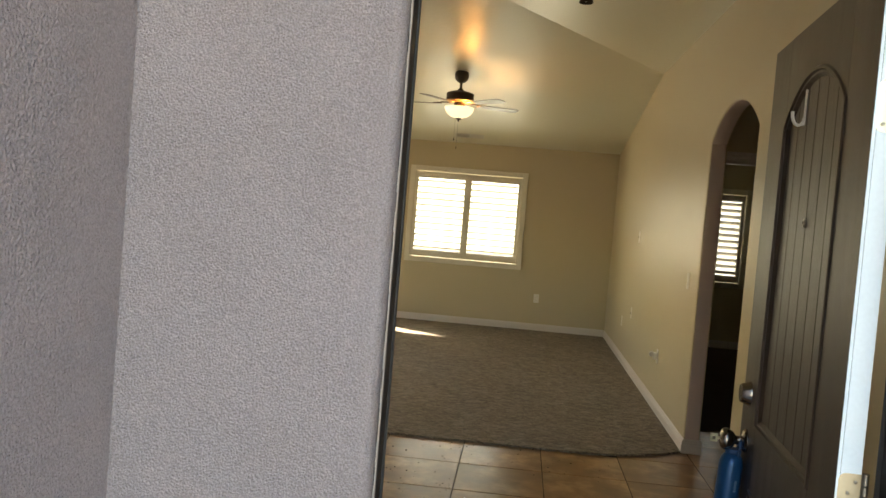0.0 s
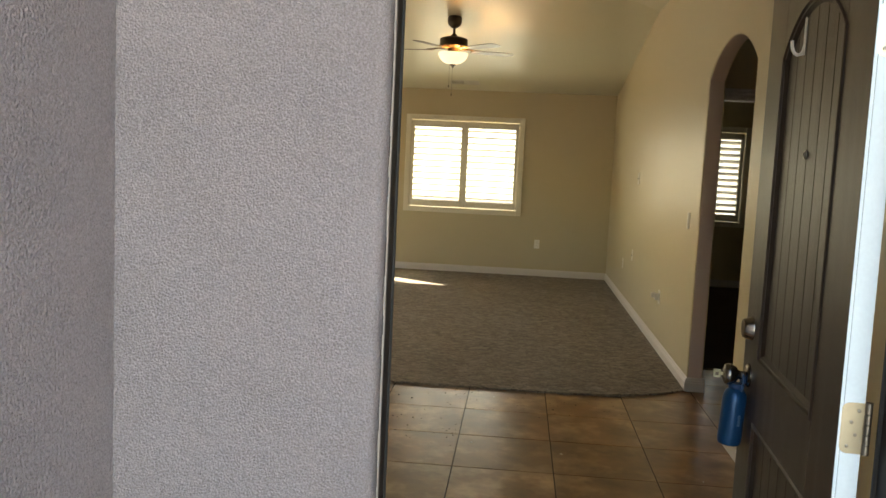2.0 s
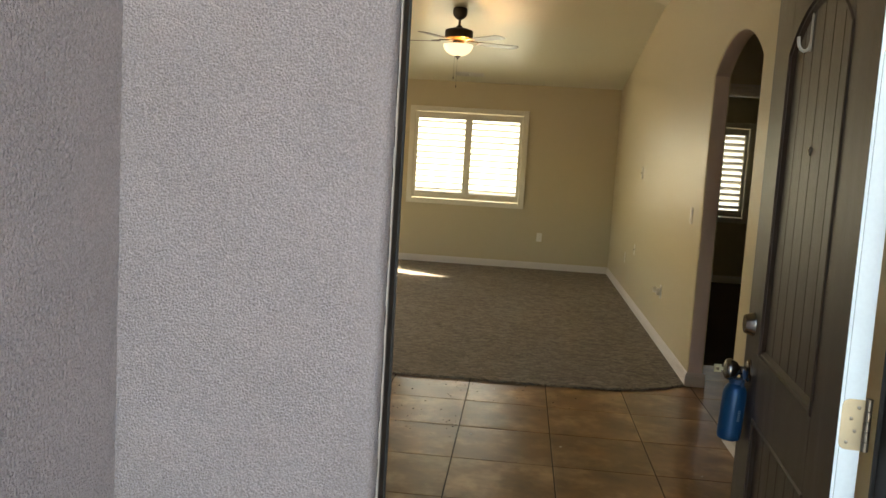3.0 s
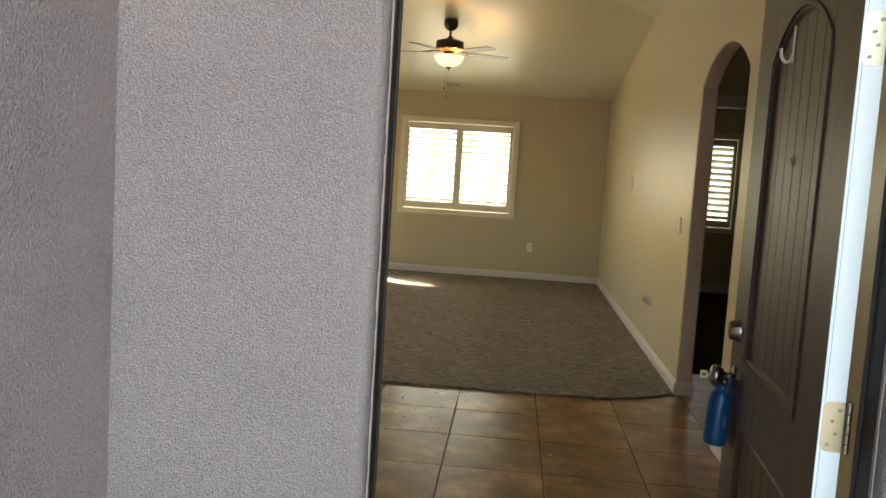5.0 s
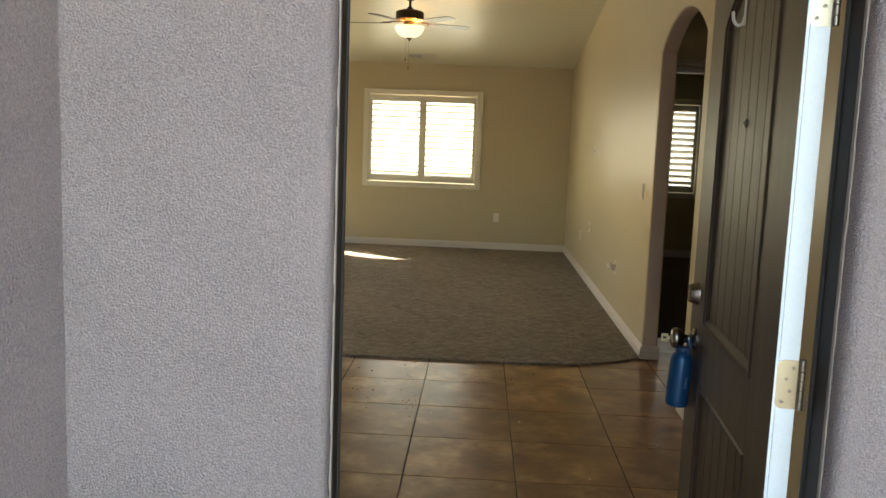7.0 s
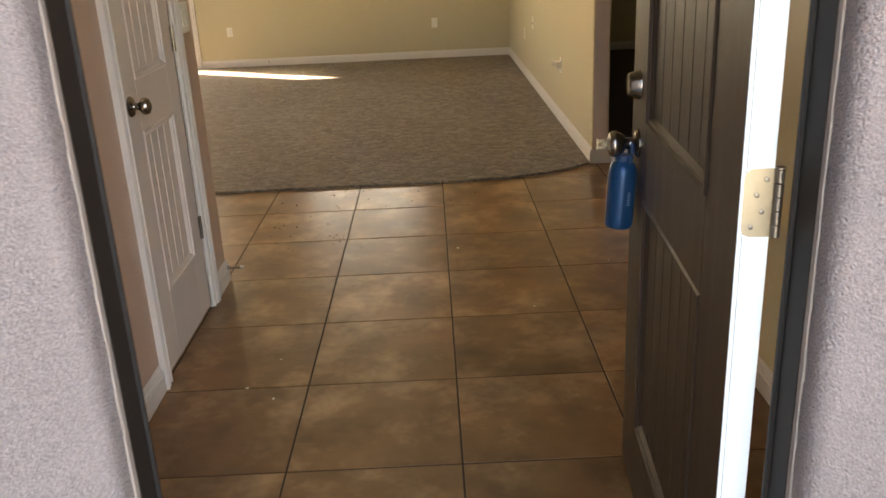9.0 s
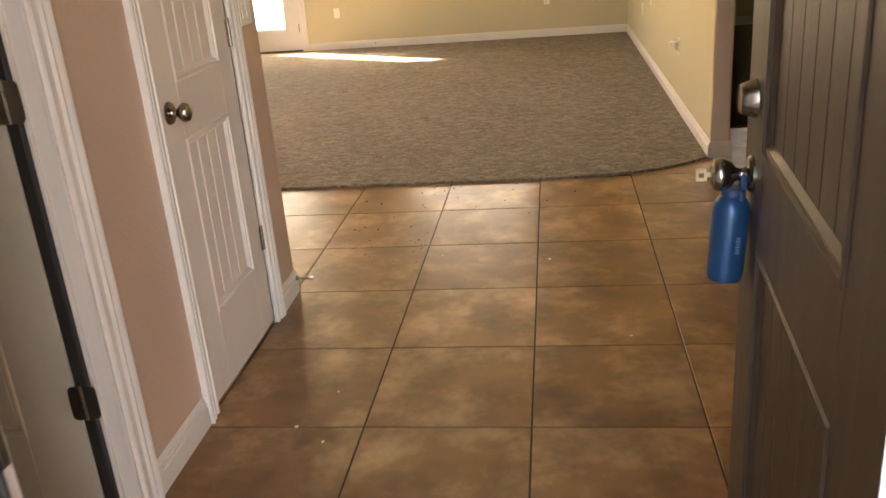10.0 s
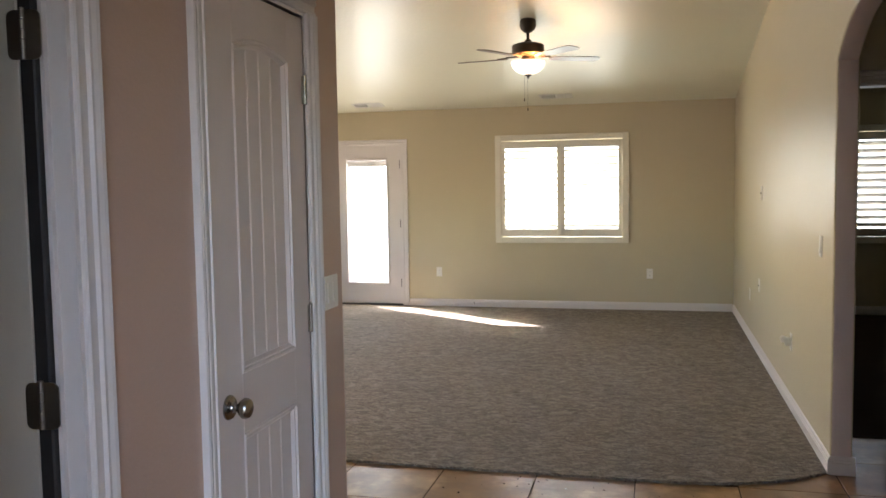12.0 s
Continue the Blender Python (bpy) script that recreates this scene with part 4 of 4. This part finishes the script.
def plate(m, kind, label, category):
    """A wall plate in the local xz plane, standing out along -y: rocker, outlet or blank."""
    t = thing(category.replace(" ", "_"), label, category, m)
    w = 0.115 if kind == "double" else 0.070
    b = B()
    box(b, -w / 2, w / 2, -0.006, 0, -0.0575, 0.0575, 0.0025)
    part("cover", b, M_PLASTIC, t)
    spots = (-0.023, 0.023) if kind == "double" else (0.0,)
    for u in spots:
        if kind in ("double", "rocker"):
            b = B()
            prism(b, [(-0.006, -0.033), (-0.0115, -0.033), (-0.0075, 0.0), (-0.0085, 0.033), (-0.006, 0.033)], "x", u - 0.0165, u + 0.0165)
            part("rocker", b, M_PLASTIC, t)
        elif kind == "outlet":
            for dz in (-0.020, 0.020):
                b = B()
                lathe(b, [(0, 0), (0.0165, 0), (0.0160, 0.0025), (0, 0.0028)], 20, Matrix.Translation((u, -0.006, dz)) @ Matrix.Rotation(radians(90), 4, "X"))
                so = part("socket", b, M_PLASTIC, t)
                for du in (-0.006, 0.006):
                    b = B()
                    box(b, u + du - 0.001, u + du + 0.001, -0.0093, -0.0085, dz - 0.004, dz + 0.004)
                    part("slot", b, M_BLACK, so)
        else:
            b = B()
            lathe(b, [(0, 0), (0.007, 0), (0.007, 0.004), (0.004, 0.008), (0, 0.008)], 14, Matrix.Translation((u, -0.006, 0)) @ Matrix.Rotation(radians(90), 4, "X"))
            part("connector", b, M_HINGE, t)
    for dz in (-0.048, 0.048):
        b = B()
        screw(b, Matrix.Translation((0, -0.006, dz)) @ Matrix.Rotation(radians(90), 4, "X"), 0.003)
        part("screw", b, M_PLASTIC, t)
    return t


def on_east(y, z):
    return pose(RX, y, z, 0, 0, -90)


def on_north(x, z):
    return pose(x, BY, z, 0, 0, 0)


def on_hall(y, z):
    return pose(LX, y, z, 0, 0, 90)


plate(on_east(1.10, 1.145), "rocker", "white light switch beside the arch", "light switch")
plate(on_east(3.77, 1.397), "blank", "white cover plate on the beige wall", "wall plate")
plate(on_east(3.86, 0.607), "blank", "white cable plate low on the beige wall", "wall plate")
plate(on_east(4.59, 0.44), "outlet", "white wall outlet near the room corner", "outlet")
plate(on_east(2.07, 0.447), "outlet", "white wall outlet holding a plug-in freshener", "outlet")
plate(on_north(0.03, 0.44), "outlet", "white wall outlet under the back wall", "outlet")
plate(on_north(-2.50, 0.44), "outlet", "white wall outlet near the glazed door", "outlet")
plate(on_hall(-1.095, 1.145), "double", "white double rocker switch beside the closet door", "light switch")

fresh = thing("plug_in_freshener", "white plug-in air freshener in a wall outlet", "air freshener", on_east(2.07, 0.452))
b = B()
box(b, -0.024, 0.024, -0.042, -0.0095, -0.030, 0.026, 0.009, 3)
part("body", b, M_PLASTIC, fresh)
b = B()
lathe(b, [(0, 0), (0.017, 0), (0.020, 0.006), (0.020, 0.030), (0.012, 0.040), (0, 0.042)], 20, Matrix.Translation((0, -0.048, -0.006)) @ Matrix.Rotation(radians(14), 4, "X"))
part("refill", b, M_PLASTIC, fresh)

def door_stop(m, label):
    s = thing("door_stop", label, "door stop", m)
    stop = s
    b = B()
    lathe(b, [(0, 0), (0.011, 0), (0.010, 0.005), (0.005, 0.007), (0, 0.007)], 16)
    part("base", b, M_HINGE, stop)
    b = B()
    tube(b, [(0.0045 * math.cos(k * 0.7), 0.0045 * math.sin(k * 0.7), 0.006 + 0.052 * k / 80) for k in range(81)], 0.0019, 6)
    part("spring", b, M_HINGE, stop)
    b = B()
    lathe(b, [(0, 0.056), (0.0065, 0.056), (0.0065, 0.068), (0.004, 0.072), (0, 0.072)], 14)
    part("tip", b, M_PLASTIC, stop, "white rubber tip")


door_stop(pose(LX + 0.0135, -1.000, 0.070, 0, 90, 0), "small spring door stop on the hall baseboard end")
door_stop(pose(-2.06, BY - 0.0135, 0.060, 90, 0, 0), "small spring door stop on the back wall baseboard")


def vent(x, y, label):
    slope = math.degrees(math.atan(-0.165))
    v = thing("ceiling_vent", label, "vent", pose(x, y, ceil_z(x, y) - 0.001, slope, 0, 0), group="ceiling vents")
    w, d = 0.185, 0.085
    b = B()
    for a0, a1, c0, c1 in ((-w, w, -d, -d + 0.022), (-w, w, d - 0.022, d), (-w, -w + 0.022, -d + 0.022, d - 0.022), (w - 0.022, w, -d + 0.022, d - 0.022), (-0.008, 0.008, -d + 0.022, d - 0.022)):
        box(b, a0, a1, c0, c1, -0.008, 0.0, 0.002)
    part("frame", b, M_VENT, v)
    # black sheet that stands for the shade in the duct behind the slats
    b = B()
    box(b, -w + 0.01, w - 0.01, -d + 0.01, d - 0.01, 0.0, 0.004)
    part("duct_shade", b, M_BLACK, v)
    for side in (-1, 1):
        for k in range(7):
            b = B()
            m = Matrix.Translation((side * 0.0855, -d + 0.030 + k * 0.0185, -0.004)) @ Matrix.Rotation(radians(-38 * side), 4, "X")
            box(b, -0.076, 0.076, -0.0085, 0.0085, -0.0007, 0.0007)
            bmesh.ops.transform(b, matrix=m, verts=b.verts)
            part("slat", b, M_VENT, v)
    return v


vent(-1.005, 5.93, "white two-way ceiling vent near the window wall")
vent(-3.27, 5.99, "white two-way ceiling vent near the glazed door")

# small dark hanging ring under the vault; its shade, stem and bulb are invented
LZ = 2.918
lamp = thing("hanging_ring", "small dark metal hanging ring under the vault, built as an unlit pendant", "pendant lamp", Matrix.Translation((0.047, 0.60, 0)))
b = B()
lathe(b, [(0.044, LZ - 0.003), (0.047, LZ), (0.045, LZ + 0.006), (0.034, LZ + 0.050), (0.016, LZ + 0.072), (0, LZ + 0.074), (0, LZ + 0.070), (0.014, LZ + 0.068), (0.031, LZ + 0.048), (0.042, LZ + 0.004), (0.044, LZ - 0.003)], 32)
part("shade", b, M_BRONZE, lamp)
b = B()
tube(b, [(0, 0, LZ + 0.070), (0, 0, ceil_z(0.047, 0.60) + 0.004)], 0.004, 8)
part("stem", b, M_BRONZE, lamp)
b = B()
lathe(b, [(0, LZ + 0.004), (0.012, LZ + 0.010), (0.018, LZ + 0.024), (0.014, LZ + 0.042), (0.008, LZ + 0.060), (0, LZ + 0.066)], 16)
part("bulb", b, M_PLASTIC, lamp, "unlit frosted bulb")
# crumbs and paper scraps on the floor
for n, (cx, cy) in enumerate(((-0.62, -1.78), (-0.70, -1.98), (-0.60, -2.06), (0.33, -1.42), (-0.33, 0.30), (0.05, -0.70), (0.72, -0.95), (-0.42, -0.62))):
    b = B()
    r = random.uniform(0.004, 0.008)
    k = random.randint(5, 7)
    prism(b, [(r * random.uniform(0.5, 1.2) * math.cos(2 * math.pi * i / k), r * random.uniform(0.4, 1.1) * math.sin(2 * math.pi * i / k)) for i in range(k)], "z", 0.0006, random.uniform(0.002, 0.004))
    ob = part("paper_scrap", b, M_DEBRIS)
    ob.location = (cx, cy, 0)
    tagged(ob, "tiny torn pale paper scrap on the tile floor", "scrap", "scraps on the floor")
b = B()
for k in range(90):
    cx, cy = (random.uniform(-0.95, 0.5), random.uniform(-0.1, 0.46)) if k < 60 else (random.uniform(-0.9, -0.5), random.uniform(-0.7, -0.2))
    r = random.uniform(0.0012, 0.0045)
    prism(b, [(cx + r * random.uniform(0.6, 1.5) * math.cos(a), cy + r * random.uniform(0.5, 1.0) * math.sin(a)) for a in (0.3, 1.5, 2.8, 4.0, 5.3)], "z", 0.0006, 0.0006 + r * 0.8)
tagged(part("dirt_crumbs", b, M_DIRT), "dark dirt crumbs scattered on the tile floor", "dirt", kind="stuff")
# the seam between two widths of carpet: a low uneven ridge
b = B()
xs = [0.05 + 0.89 * k / 60 for k in range(61)]
ridge = [(x, 3.27 + 0.02 * math.sin(3 * x) + random.uniform(-0.003, 0.003)) for x in xs]
lines = [[b.verts.new((x, y + d, 0.0142 + h + random.uniform(0, 0.0008))) for x, y in ridge] for d, h in ((-0.014, 0.0), (-0.004, 0.0045), (0.004, 0.0040), (0.014, 0.0))]
for p, q in zip(lines, lines[1:]):
    for k in range(60):
        b.faces.new((p[k], p[k + 1], q[k + 1], q[k]))
structure("carpet_seam", b, M_CARPET, "faint ridge where two widths of brown carpet meet", "carpet seam")
# fuzzy carpet yarns along the cut edge
b = B()
for k in range(700):
    x = random.uniform(-2.0, RX - 0.02)
    i = max(j for j in range(len(edge)) if edge[j][0] <= x)
    (xa, ya), (xb, yb) = edge[i], edge[min(i + 1, len(edge) - 1)]
    y = ya + (yb - ya) * (x - xa) / max(xb - xa, 1e-6)
    l = random.uniform(0.004, 0.012)
    tip = (x + random.uniform(-0.006, 0.006), y - l, random.uniform(0.003, 0.012))
    v = [b.verts.new(p) for p in ((x - 0.0016, y + 0.003, 0.004), (x + 0.0016, y + 0.003, 0.004), (x, y + 0.003, 0.013), tip)]
    for f in ((0, 1, 3), (1, 2, 3), (2, 0, 3)):
        b.faces.new([v[i] for i in f])
tagged(part("carpet_fringe", b, M_CARPET, soft=False), "frayed brown yarn ends along the carpet edge", "carpet edge", kind="stuff")

# ---------------------------------------------------------------- floor tiles
PITCH, JOINT = 0.495, 0.006
b = B()
box(b, -3.2, 2.3, FY0 + 0.06, 1.48, -0.10, -0.0018)
floor = structure("floor", b, M_GROUT, "brown mottled ceramic tile floor with dark joints", "floor")
tile_mesh = {}


def tile_at(x0, x1, y0, y1):
    key = (round(x1 - x0, 3), round(y1 - y0, 3))
    if key not in tile_mesh:
        t = B()
        w, d = (x1 - x0) / 2 - JOINT / 2, (y1 - y0) / 2 - JOINT / 2
        box(t, -w, w, -d, d, -0.012, 0.0, 0.0012)
        me = bpy.data.meshes.new("tile")
        t.to_mesh(me)
        t.free()
        me.materials.append(M_TILE)
        tile_mesh[key] = me
    ob = new("tile", tile_mesh[key])
    ob.location = ((x0 + x1) / 2, (y0 + y1) / 2, random.uniform(-0.0006, 0.0006))
    ob.parent = floor


for i in range(-4, 5):
    for j in range(-7, 3):
        x0, x1, y0, y1 = i * PITCH, (i + 1) * PITCH, j * PITCH, (j + 1) * PITCH
        x1 = min(x1, 2.3)
        y0, y1 = max(y0, FY1 - 0.03), min(y1, 1.475)
        if y0 > CARPET_Y and i < 1:
            continue
        if y0 > 0.9 and i < 2:
            continue
        tile_at(x0, x1, y0, y1)
